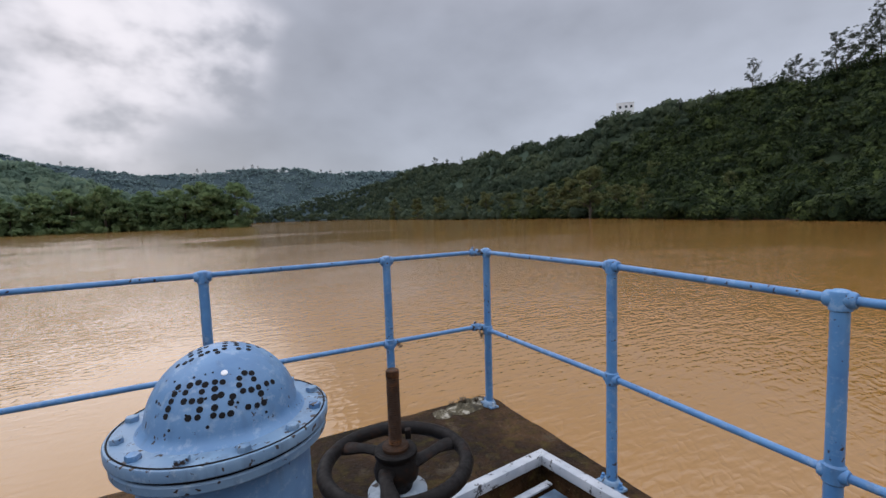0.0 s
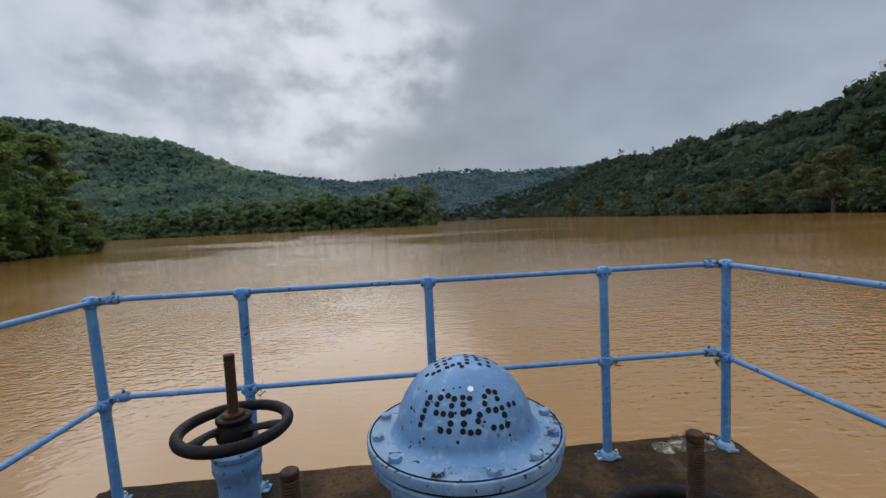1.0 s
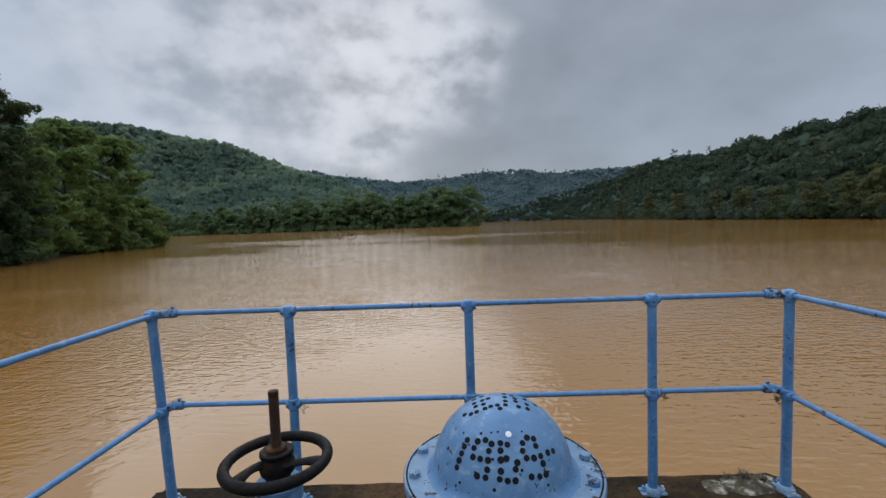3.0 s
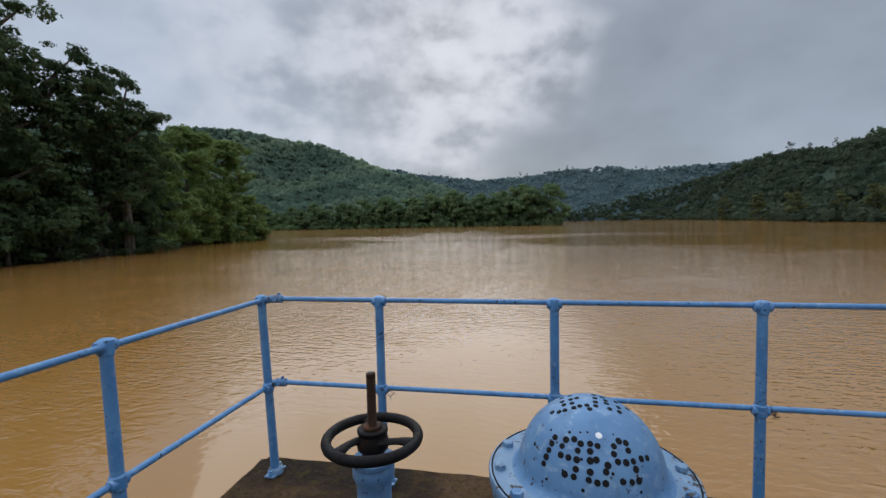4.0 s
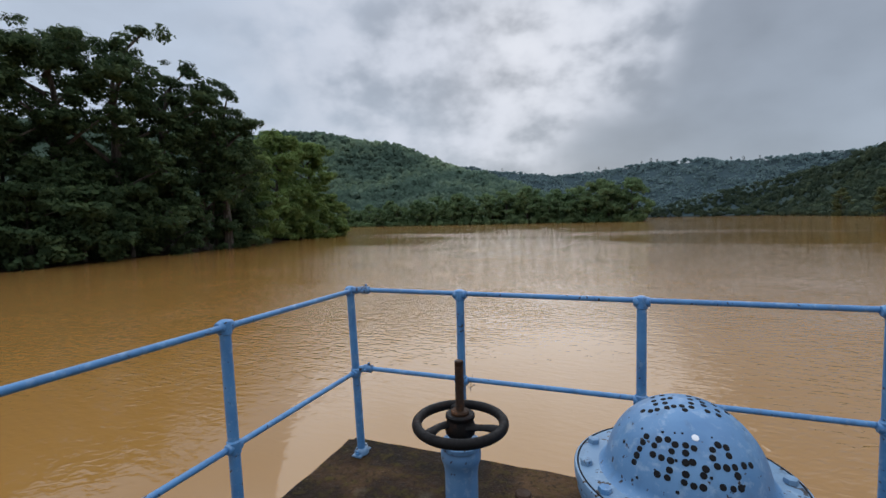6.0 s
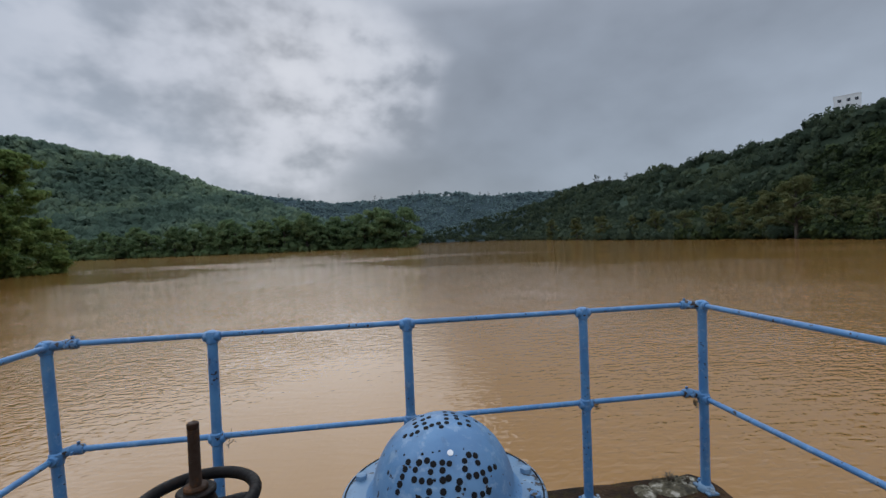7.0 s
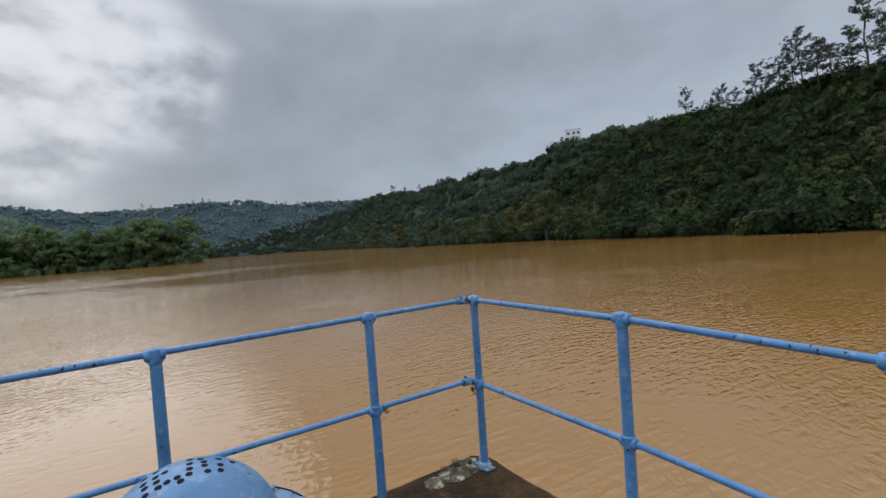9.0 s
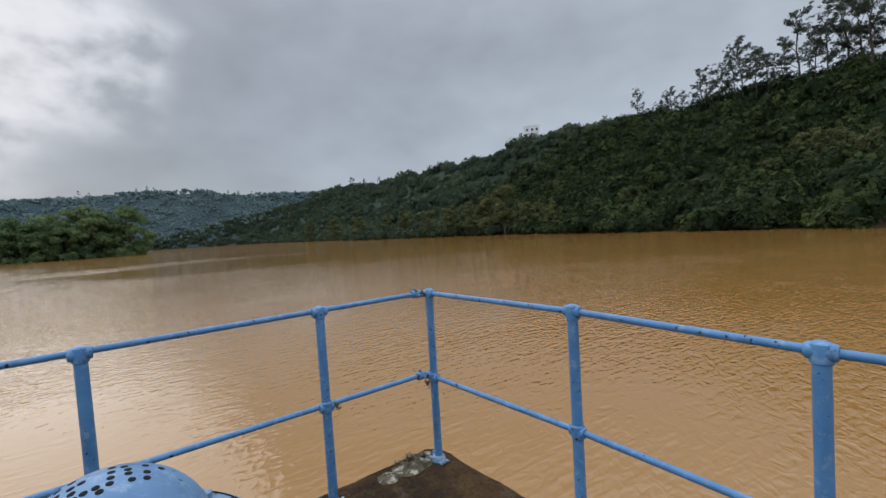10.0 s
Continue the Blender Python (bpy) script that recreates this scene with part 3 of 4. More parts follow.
def tree(name, label, leaf_mat, height, radius, bare, clumps, size, count, seed, lean=0.0, low=0.0, group="", girth=0.024, airy=False):
    """A tapered trunk with limbs and a crown of leaf clumps. bare: share of the height without leaves; low: skirt of leaves down to there."""
    r = np.random.default_rng(seed)
    root = thing(name, label, "tree", group)
    t0 = height * girth
    top = Vector((lean, 0.1 * lean, height * 0.86))
    pts = [Vector((0, 0, -0.6))] + [Vector((top.x * k * k + r.normal() * 0.02 * height * k, r.normal() * 0.02 * height * k, top.z * k)) for k in (0.25, 0.5, 0.75, 1.0)]
    shapes = [tube(pts, [t0 * 1.25, t0, t0 * 0.75, t0 * 0.45, t0 * 0.15], 8)]
    tips = []
    n_limb = 11 if airy else 9
    limbs = []
    for k in range(n_limb):
        f = bare + (0.95 - bare) * (k + 0.3) / n_limb
        base = Vector((top.x * f * f, 0, top.z * f))
        a = k * 2.4 + r.uniform(-0.4, 0.4)
        out = radius * (0.55 + 0.4 * math.sin(math.pi * min(1, (f - bare) / (1 - bare) + 0.25)))
        tip = base + Vector((math.cos(a) * out, math.sin(a) * out, height * r.uniform(0.08, 0.2) * (1.25 if airy else 1.0)))
        mid = base.lerp(tip, 0.5) + Vector((0, 0, height * 0.01))
        shapes.append(tube([base, mid, tip], [t0 * 0.4, t0 * 0.25, t0 * 0.08], 6))
        tips.append(tip)
        limbs.append((mid, tip))
    tips.append(top)
    part("trunk", join(*shapes), M_BARK, root)
    places, sizes = [], []
    for i in range(count):
        if airy:
            mid, tip = limbs[i % n_limb]
            p = np.array(mid.lerp(tip, r.uniform(0.1, 1.12))) + r.normal(size=3) * radius * np.array([0.15, 0.15, 0.11])
        elif i % 3 == 0:
            c = tips[-1 - (i // 3) % len(tips)]
            p = np.array(c) + r.normal(size=3) * radius * np.array([0.13, 0.13, 0.08])
        else:
            u = r.normal(size=3)
            u /= np.linalg.norm(u)
            bz = height * (max(bare, low) + 1) / 2
            hz = height * (1 - max(bare, low)) / 2
            lump = 0.78 + 0.22 * math.sin(u[0] * 5 + seed) * math.cos(u[1] * 4 + seed * 2)
            q = r.uniform(0.6, 1.0) * lump
            p = np.array([lean * 0.6 + u[0] * radius * q, u[1] * radius * q, bz + u[2] * hz * q])
            if low < 0:
                f = r.uniform(0, 1) ** 1.15
                w = radius * (1.0 - 0.75 * f ** 2.6) * r.uniform(0.45, 1.0) * (0.85 + 0.15 * math.sin(f * 9 + seed))
                a = r.uniform(0, 2 * math.pi)
                p = np.array([math.cos(a) * w, math.sin(a) * w, 0.35 + f * (height - 0.6)])
        sz = size * r.uniform(0.65, 1.3)
        p[2] = min(p[2], height - sz * 0.4)
        places.append(p)
        sizes.append((sz, sz, sz * r.uniform(0.7, 1.0)))
    part("crown", spread(clumps, places, sizes, r, "crown", leaf_mat), leaf_mat, root)
    return root


def polar(az, d, lift=0.0, turn=0.0, k=1.0):
    x, y = CX + d * math.sin(radians(az)), CY + d * math.cos(radians(az))
    return pose(x, y, float(land(x, y)) + lift, 0, 0, turn) @ Matrix.Scale(k, 4)


def stand(ob, az, d, turn=0.0, k=1.0):
    ob.scale = (k, k, k)
    m = polar(az, d, 0.0, turn)
    ob.location, ob.rotation_euler = m.translation, m.to_euler()
    return ob


# tall trees and bushes on the near bank
BANK_TREES = [(-57.6, 57, 24.4, 6.6, 0.26), (-53.6, 60, 22.4, 5.4, 0.28), (-49.8, 62, 22.8, 5.0, 0.2), (-62.4, 55, 23.0, 5.6, 0.28), (-67.5, 52, 22.0, 5.2, 0.25),
              (-72.8, 48, 23.4, 6.0, 0.25), (-79.5, 46, 19.0, 6.0, 0.2), (-46.4, 72, 17.4, 4.2, 0.15), (-47.2, 62, 20.4, 4.8, 0.22)]
for k, (az, d, h, rad, bare) in enumerate(BANK_TREES):
    stand(tree("bank_tree", "tall dark broad-leaved tree standing on the lake bank", M_LEAF_NEAR, h, rad, bare, TREE_CLUMP, 1.05, int(31 * rad), 100 + k, lean=RNG.uniform(-1, 1), group="bank trees"), az, d, 40.0 * k)
BANK_BUSHES = [(-41.6, 87, 19.8, 6.0), (-38.0, 97, 20.2, 6.4), (-44.6, 76, 16.0, 4.6), (-35.4, 101, 15.5, 4.6), (-48.5, 63, 9.5, 3.6), (-52.5, 57.5, 8.4, 3.6), (-56.5, 53.5, 7.2, 3.4),
               (-60.5, 50, 6.8, 3.2), (-64.5, 48, 6.6, 3.2), (-68.8, 46.5, 7.2, 3.4), (-73, 44.5, 6.0, 3.0), (-77.5, 43.5, 7.0, 3.4), (-39.0, 92, 7.0, 3.6), (-46.2, 66, 6.4, 3.2),
               (-54.6, 62, 11.5, 4.2), (-66.0, 56, 11.5, 4.6), (-75.5, 52, 12.0, 4.6), (-60.5, 54, 9.5, 4.2), (-63.5, 52.5, 9.0, 4.0), (-57.0, 57.5, 10.0, 4.0), (-70.5, 50, 10.0, 4.2), (-79.5, 46, 10.0, 4.2)]
for k, (az, d, h, rad) in enumerate(BANK_BUSHES):
    near = az > -45.5
    stand(tree("bank_bush", "bushy mid-green tree overhanging the muddy water" if near else "dark leafy bush at the water's edge", M_LEAF_BUSH if near else M_LEAF_NEAR, h, rad, 0.12, TREE_CLUMP, 1.25,
               int((26 if near else 14) * rad + h * (7 if near else 4)), 200 + k, low=-0.08, group="bank bushes"), az, d, 55.0 * k)

# trees along the wooded cape
protos = [tree("cape_tree", "mid-green tree on the low wooded cape", M_LEAF_CAPE, 16.0, 6.3, 0.12, MID, 1.8, 92, 300 + k, low=-0.05, group="cape trees") for k in range(4)]
CAPE_ROWS = 42
for k in range(CAPE_ROWS):
    f = k / (CAPE_ROWS - 1)
    az = -34.0 + 36.6 * f
    d = float(np.interp(az, [q[0] for q in LEFT_HILL], [q[1] for q in LEFT_HILL])) + 5 + (k * 7 % 11)
    big = float(np.interp(f, [0, 0.3, 0.6, 0.85, 0.93, 1.0], [0.8, 1.0, 1.15, 1.12, 1.3, 1.35])) * (0.66 + 0.6 * ((k * 37) % 10) / 10)
    ob = protos[k] if k < 4 else copy_thing(protos[k % 4], Matrix())
    stand(ob, az, d, 67.0 * k, big)

# paler trees along the right-hand shore
shore = [tree("shore_tree", "olive-green tree at the foot of the hillside", M_LEAF_OLIVE, 12.0, 3.4, 0.1, BUSH, 1.4, 44, 340 + k, low=-0.05, group="shore trees") for k in range(3)]
for k, (az, d, big) in enumerate([(46.5, 138, 1.35), (44.2, 146, 1.1), (42.0, 155, 1.0), (49.5, 130, 0.8), (39.5, 163, 0.95), (52.5, 118, 0.7), (36.5, 178, 0.9), (33.5, 196, 1.0), (31.0, 206, 0.9), (27.5, 236, 1.1),
                                  (24.5, 285, 1.2), (21.5, 356, 1.4)]):
    stand(shore[k] if k < 3 else copy_thing(shore[k % 3], Matrix()), az, d, 71.0 * k, big)

# brighter crowns that stand out of the scrub
bright = [tree("hillside_tree", "yellow-green tree standing out of the dark hillside scrub", M_LEAF_OLIVE, 9.0, 3.6, 0.1, BUSH, 1.5, 26, 350 + k, low=-0.05, group="hillside trees") for k in range(2)]
for k, (az, d, big) in enumerate([(77.8, 126, 0.65), (79.5, 120, 0.8), (81.2, 116, 0.7), (82.8, 110, 0.7), (75.0, 118, 0.5), (68.5, 120, 0.5), (61.0, 128, 0.6), (53.5, 165, 0.8), (51.0, 150, 0.7)]):
    stand(bright[k] if k < 2 else copy_thing(bright[k % 2], Matrix()), az, d, 61.0 * k, big)

# tall thin gum trees on the ridge
gums = [tree("gum_tree", "slender gum tree with a sparse open crown on the ridge", M_LEAF_GUM, 17.0, 4.0, 0.20, GUM_CLUMP, 0.78, 165, 360 + k, lean=0.8 * (k - 1.5), group="ridge trees", girth=0.011, airy=True) for k in range(4)]
GUM_ROW = [(53.4, 0.22), (56.2, 0.32), (59.3, 0.42), (62.9, 0.66), (66.5, 0.62), (67.6, 0.5), (69.5, 0.82), (71.4, 0.72), (73.2, 1.0), (74.4, 0.9), (77.9, 1.22), (80.0, 0.95), (81.5, 1.2),
           (83.1, 1.35), (85.0, 1.1), (87.0, 1.2), (89.0, 1.0), (65.9, 0.5), (70.3, 0.7), (72.5, 0.8), (75.4, 0.72), (76.6, 0.6), (79.1, 0.8), (82.4, 1.05), (27.0, 0.75), (28.6, 0.5), (30.5, 0.45), (25.5, 0.4)]
for k, (az, big) in enumerate(GUM_ROW):
    d = float(np.interp(az, [q[0] for q in RIGHT_HILL], [q[2] for q in RIGHT_HILL])) + (k * 5 % 9) - 6
    stand(gums[k] if k < 4 else copy_thing(gums[k % 4], Matrix()), az, d, 83.0 * k, big * 1.12)
for k, (az, big) in enumerate([(-1.2, 0.8), (-0.4, 0.6), (3.6, 0.7), (4.6, 0.9), (5.2, 0.7), (12.5, 0.7), (13.6, 0.8), (15.0, 0.6), (-13.0, 0.7), (20.0, 0.7)]):
    d = float(np.interp(az, [q[0] for q in FAR_RIDGE], [q[2] for q in FAR_RIDGE]))
    stand(copy_thing(gums[k % 4], Matrix()), az, d, 50.0 * k, big * 0.72)


def build_house():
    root = thing("house", "small white flat-roofed house on the hill crest", "house")
    part("wall", moved(box(9, 6, 22, 0.02), pose(0, 0, -6.0)), M_WALL, root, smooth=False)
    part("roof", moved(box(9.3, 6.3, 0.35, 0.02), pose(0, 0, 5.18)), M_WALL, root, smooth=False)
    for x in (-2.6, 0.4, 3.0):
        w = part("window", moved(box(1.5, 0.16, 1.6, 0.02), pose(x, -3.02, 3.0)), M_WALL, root, smooth=False)
        part("pane", moved(box(1.2, 0.1, 1.3, 0), pose(x, -3.08, 3.0)), M_DARKGLASS, w, "dark window glass", smooth=False)
    m = polar(50.5, 268, 7.6, -50.0)
    root.matrix_basis = m


build_house()


# ---- the intake platform ----
X0, X1, Y0, Y1 = -0.13, 3.24, -3.4, 0.15
HATCH = Matrix.Translation((3.040, -0.645, 0)) @ pose(0, 0, 0, 0, 0, 6.5)     # outer corner of the hatch frame
HW, HD = 0.82, 0.86                                                            # its size, towards -x and -y


def build_slab():
    r = random.Random(4)
    def edge(a, b, n):
        return [(a[0] + (b[0] - a[0]) * k / n + r.uniform(-0.007, 0.007), a[1] + (b[1] - a[1]) * k / n + r.uniform(-0.007, 0.007)) for k in range(n)]
    c = [(X0, Y0), (X1, Y0), (X1, Y1 - 0.05), (X1 - 0.07, Y1), (X0 + 0.03, Y1), (X0, Y1 - 0.04)]
    outer = []
    for k, n in enumerate((30, 34, 2, 40, 2, 34)):
        outer += edge(c[k], c[(k + 1) % 6], n)
    w = 0.03
    inner = [tuple((HATCH @ Vector(p))[:2]) for p in ((-w, -w, 0), (-w, -HD + w, 0), (-HW + w, -HD + w, 0), (-HW + w, -w, 0))]
    bm = bmesh.new()
    rings = []
    for z, grow in ((0.0, -0.008), (-0.012, 0.0), (-0.22, 0.0)):
        ring_o = [bm.verts.new((x + math.copysign(grow, x - 1.5), y + math.copysign(grow, y + 1.6), z + (r.uniform(-0.003, 0.0) if z == 0 else 0))) for x, y in outer]
        ring_i = [bm.verts.new((x, y, z)) for x, y in inner]
        rings.append((ring_o, ring_i))
    for (oa, ia), (ob, ib) in zip(rings, rings[1:]):
        for k in range(len(oa)):
            j = (k + 1) % len(oa)
            bm.faces.new((oa[j], oa[k], ob[k], ob[j]))
        for k in range(4):
            j = (k + 1) % 4
            bm.faces.new((ia[j], ia[k], ib[k], ib[j]))
    for o, i in (rings[0], rings[-1]):
        es = [bm.edges.get((o[k], o[(k + 1) % len(o)])) for k in range(len(o))] + [bm.edges.get((i[k], i[(k + 1) % 4])) for k in range(4)]
        bmesh.ops.triangle_fill(bm, use_beauty=True, edges=[e for e in es if e])
    bmesh.ops.recalc_face_normals(bm, faces=bm.faces[:])
    me = bpy.data.meshes.new("platform_slab")
    bm.to_mesh(me)
    bm.free()
    me.materials.append(M_CONC)
    return me


floor = tagged(new("floor", build_slab()), "dark wet mossy concrete platform slab of the intake tower", "platform", kind="structure")
# tower legs that carry the slab down to the lake bed
for k, (x, y) in enumerate(((0.25, -0.25), (1.6, -0.2), (0.25, -3.1), (2.9, -3.1), (1.6, -3.1))):
    tagged(part("tower_pier", moved(box(0.3, 0.3, 6.0, 0.02), pose(x, y, -3.22)), M_CONC), "dark concrete pier under the platform slab", "pier", kind="structure")


def rough_mound(seed, rx, ry, h, n=26, rings=9):
    """A low crumbling lump."""
    vs, fs = [], []
    for i in range(rings):
        f = i / (rings - 1)
        for k in range(n):
            a = 2 * math.pi * k / n
            q = Vector((math.cos(a) * (1 - f), math.sin(a) * (1 - f), f))
            b = 1 + 0.35 * noise.noise(Vector((math.cos(a) * 1.3, math.sin(a) * 1.3, seed)))
            z = h * math.sin(f * math.pi / 2) * (0.7 + 0.6 * noise.noise(q * 5 + Vector((seed, 0, 0))))
            vs.append((q.x * rx * b, q.y * ry * b, max(z, 0) - (0.006 if i == 0 else 0)))
    for i in range(rings - 1):
        for k in range(n):
            a, b = i * n + k, i * n + (k + 1) % n
            fs.append((a, b, b + n, a + n))
    fs.append(tuple(range((rings - 1) * n, rings * n)))
    return vs, fs


rubble = thing("broken_mortar", "pale crumbling mortar patch with dry weeds at the slab corner", "rubble")
part("mortar", join(moved(rough_mound(1.7, 0.15, 0.085, 0.028), pose(2.99, 0.055, 0.001)), moved(rough_mound(5.2, 0.07, 0.06, 0.022), pose(2.84, 0.05, 0.001)),
                    moved(rough_mound(8.9, 0.10, 0.05, 0.03), pose(3.08, 0.10, 0.001))), M_MORTAR, rubble)


def grass_tuft(n, length, seed, flat=0.5):
    r = np.random.default_rng(seed)
    vs, fs = [], []
    for _ in range(n):
        a, l = r.uniform(0, 6.28), length * r.uniform(0.5, 1.2)
        d = Vector((math.cos(a) * flat, math.sin(a) * flat, r.uniform(0.3, 1.0))).normalized()
        o = Vector(r.normal(size=3) * length * 0.22)
        o.z = abs(o.z) * 0.2
        side = d.cross(Vector((0, 0, 1))).normalized() * 0.0016
        bend = Vector((math.cos(a + 1) * 0.3, math.sin(a + 1) * 0.3, -0.35)) * l
        p = [o - side, o + side, o + d * l * 0.6 + side, o + d * l * 0.6 - side, o + d * l + bend * 0.5]
        k = len(vs)
        vs += [tuple(q) for q in p]
        fs += [(k, k + 1, k + 2, k + 3), (k + 3, k + 2, k + 4)]
    return vs, fs


part("weeds", join(moved(grass_tuft(90, 0.05, 3), pose(3.02, 0.10, 0.012)), moved(grass_tuft(60, 0.04, 5), pose(3.1, 0.07, 0.012)), moved(grass_tuft(40, 0.035, 6), pose(2.93, 0.11, 0.01))), M_STRAW, rubble, "dry brown weeds")


# ---- pipe railing ----
RZ, MZ = 1.0, 0.5
R_POST, R_RAIL = 0.0225, 0.0132


def barrel(axis, at, length, r):
    """A cast pipe fitting along x or y."""
    prof = [(r * 0.80, -length / 2), (r * 0.98, -length / 2 + 0.006), (r, -length / 2 + 0.012), (r, length / 2 - 0.012), (r * 0.98, length / 2 - 0.006), (r * 0.80, length / 2)]
    turn = pose(0, 0, 0, 0, 90, 0) if axis == "x" else pose(0, 0, 0, 90, 0, 0)
    return moved(lathe(prof, 18), Matrix.Translation(at) @ turn)


def build_post(railing, x, y, axis, mid=MZ, top=1.0, foot=0.0):
    """foot: how far the base stands off to one side of the top, as the post leans."""
    prof = [(R_POST * 1.06, 0.004), (R_POST * 1.04, 0.25), (R_POST, 0.55), (R_POST * 0.97, top - 0.005)]
    lean = Matrix.Identity(4)
    lean[0][2] = -foot / top
    post = part("post", moved(lathe(prof, 20), pose(x + foot, y, 0) @ lean), M_RAIL, railing)
    cap = [(R_POST * 0.9, -0.034), (R_POST * 1.2, -0.030), (R_POST * 1.25, 0.012), (R_POST * 1.12, 0.022), (R_POST * 0.7, 0.028), (0.002, 0.030)]
    part("top_fitting", join(moved(lathe(cap, 18), pose(x, y, top)), barrel(axis, (x, y, top), 0.074, 0.0245)), M_RAIL, post)
    collar = [(R_POST * 1.02, -0.03), (R_POST * 1.26, -0.024), (R_POST * 1.26, 0.024), (R_POST * 1.02, 0.03)]
    xm = x + foot * (1 - mid / top)
    part("mid_fitting", join(moved(lathe(collar, 18), pose(xm, y, mid)), barrel(axis, (xm, y, mid), 0.070, 0.0235)), M_RAIL, post)
    r = random.Random(int(x * 100 + y * 31))
    xf = x + foot
    plate = [moved(box(0.125, 0.062, 0.012, 0.003), pose(xf, y, 0.007, 0, 0, 0 if axis == "x" else 90)), moved(lathe([(0.043, 0.0), (0.043, 0.014), (0.034, 0.03), (0.029, 0.034)], 16), pose(xf, y, 0.002))]
    part("base_flange", join(*plate), M_FLANGE, post, "worn pale blue base flange")
    for s in (-1, 1):
        dx, dy = (0.048 * s, 0) if axis == "x" else (0, 0.048 * s)
        part("bolt", moved(lathe([(0.013, 0), (0.013, 0.012), (0.008, 0.014), (0.008, 0.024 + 0.008 * r.random())], 6), pose(xf + dx, y + dy, 0.012, 0, 0, r.uniform(0, 60))), M_PALE if r.random() < 0.5 else M_RAIL, post)
    return post


railing = thing("pipe_railing", "light blue painted pipe railing with chipped paint round the platform", "railing")
XA, XB = 0.0, 3.165
FY = 0.012          # the front rails run just outside the corner posts
MF = 0.521


def sag(x, y):
    """The side rail by the hatch has sunk a little towards the walkway."""
    return 0.024 * min(1.0, max(0.0, (-0.99 - y) / 0.8)) if x > 1.5 else 0.0


for x in (0.681, 1.587, 2.498):
    build_post(railing, x, FY, "x", mid=MF)
for x, ys in ((XA, (0.0, -0.916, -1.745, -2.62)), (XB, (0.0, -0.986, -1.768, -2.64))):
    for y in ys:
        build_post(railing, x - (0.010 if x < 1.5 else 0.0), y, "y", mid=0.5 - sag(x, y), top=1.0 - sag(x, y), foot=(0.038 if y > -0.5 else 0.026) if x < 1.5 else -0.008)
for z in (RZ, MF):
    part("rail", rod((XA + 0.05, FY + 0.014, z + 0.004), (XB - 0.06, FY + 0.014, z + 0.004), R_RAIL), M_RAIL, railing)
    for x, s in ((XA, 1), (XB, -1)):
        # bolted joint beside the corner post
        part("corner_joint", join(barrel("x", (x + s * 0.08, FY + 0.012, z + 0.004), 0.056, 0.0235), rod((x, 0, z if z == RZ else 0.512), (x + s * 0.06, FY + 0.012, z + 0.004), 0.021, 12),
                                  rod((x + s * 0.085, FY + 0.012, z + 0.02), (x + s * 0.085, FY + 0.012, z + 0.04), 0.007, 8), rod((x + s * 0.075, FY - 0.025, z), (x + s * 0.075, FY - 0.01, z), 0.008, 6)), M_JOINT, railing)
for x, y2 in ((XA, -2.62), (XB, -2.64)):
    for z in (RZ, 0.5):
        part("rail", tube([(x, y, z - sag(x, y)) for y in (0.0, -0.5, -0.99, -1.785, y2)], [R_RAIL] * 5, 14), M_RAIL, railing)

for k, (x, z) in enumerate(((2.545, MF), (0.72, MF), (3.11, 0.49))):
    t = tagged(part("dry_weed", moved(grass_tuft(34 if k != 1 else 12, 0.05, 20 + k, 1.0), pose(x, FY + 0.004, z - 0.02, 20 * k, 60, 0)), M_STRAW), "wisp of dry brown weed caught on the railing joint", "weed")


# ---- domed air vent ----
DX, DY, DZ, DR = 1.641, -0.87, 0.672, 0.217
vent = thing("air_vent", "light blue bolted steel dome vent with drilled holes", "vent", at=pose(DX, DY, 0))
part("pipe", lathe([(0.30, 0.004), (0.30, 0.028), (0.238, 0.034), (0.236, 0.06), (0.236, 0.62)], 48), M_DOME, vent)
part("lower_flange", lathe([(0.232, 0.598), (0.284, 0.602), (0.289, 0.606), (0.290, 0.626), (0.286, 0.631), (0.232, 0.632)], 64), M_FLANGE, vent)
part("gasket", lathe([(0.230, 0.630), (0.283, 0.6305), (0.2835, 0.6425), (0.230, 0.643)], 64), M_HOLE, vent, "black rubber gasket")
part("upper_flange", lathe([(0.230, 0.640), (0.292, 0.641), (0.297, 0.645), (0.298, 0.668), (0.295, 0.673), (0.288, 0.6745), (0.20, 0.676)], 64), M_FLANGE, vent)
# thin dark line near the rim, added as a slightly raised ring
part("sealant", moved(ring(0.2875, 0.0024, 72, 8), pose(0, 0, 0.6750)), M_HOLE, vent, "thin black line round the flange top")
prof = [(0.240, 0.672), (0.226, 0.676), (0.216, 0.686)] + [(0.208 * math.cos(a), DZ + DR * math.sin(a)) for a in np.linspace(0.11, math.pi / 2 - 0.005, 26)]
dome = part("dome", lathe(prof, 64), M_DOME, vent, angle=60)
hexnut = mesh("bolt", *lathe([(0.0182, 0), (0.0182, 0.011), (0.0165, 0.014), (0.012, 0.0155)], 6), M_FLANGE)
rustnut = mesh("bolt", *lathe([(0.0182, 0), (0.0182, 0.011), (0.0165, 0.014)], 6), M_JOINT)
for k in range(12):
    a = radians(30 * k + 8)
    b = part("bolt", rustnut if k in (2, 7, 11) else hexnut, M_DOME, vent)
    b.matrix_basis = pose(0.264 * math.cos(a), 0.264 * math.sin(a), 0.6745, 0, 0, 17 * k)

# solid near-black discs; the shade inside the holes is in the colour
hole = mesh("drilled_hole", *lathe([(0.0078, -0.004), (0.0078, 0.0007), (0.0062, 0.0010)], 10), M_HOLE)


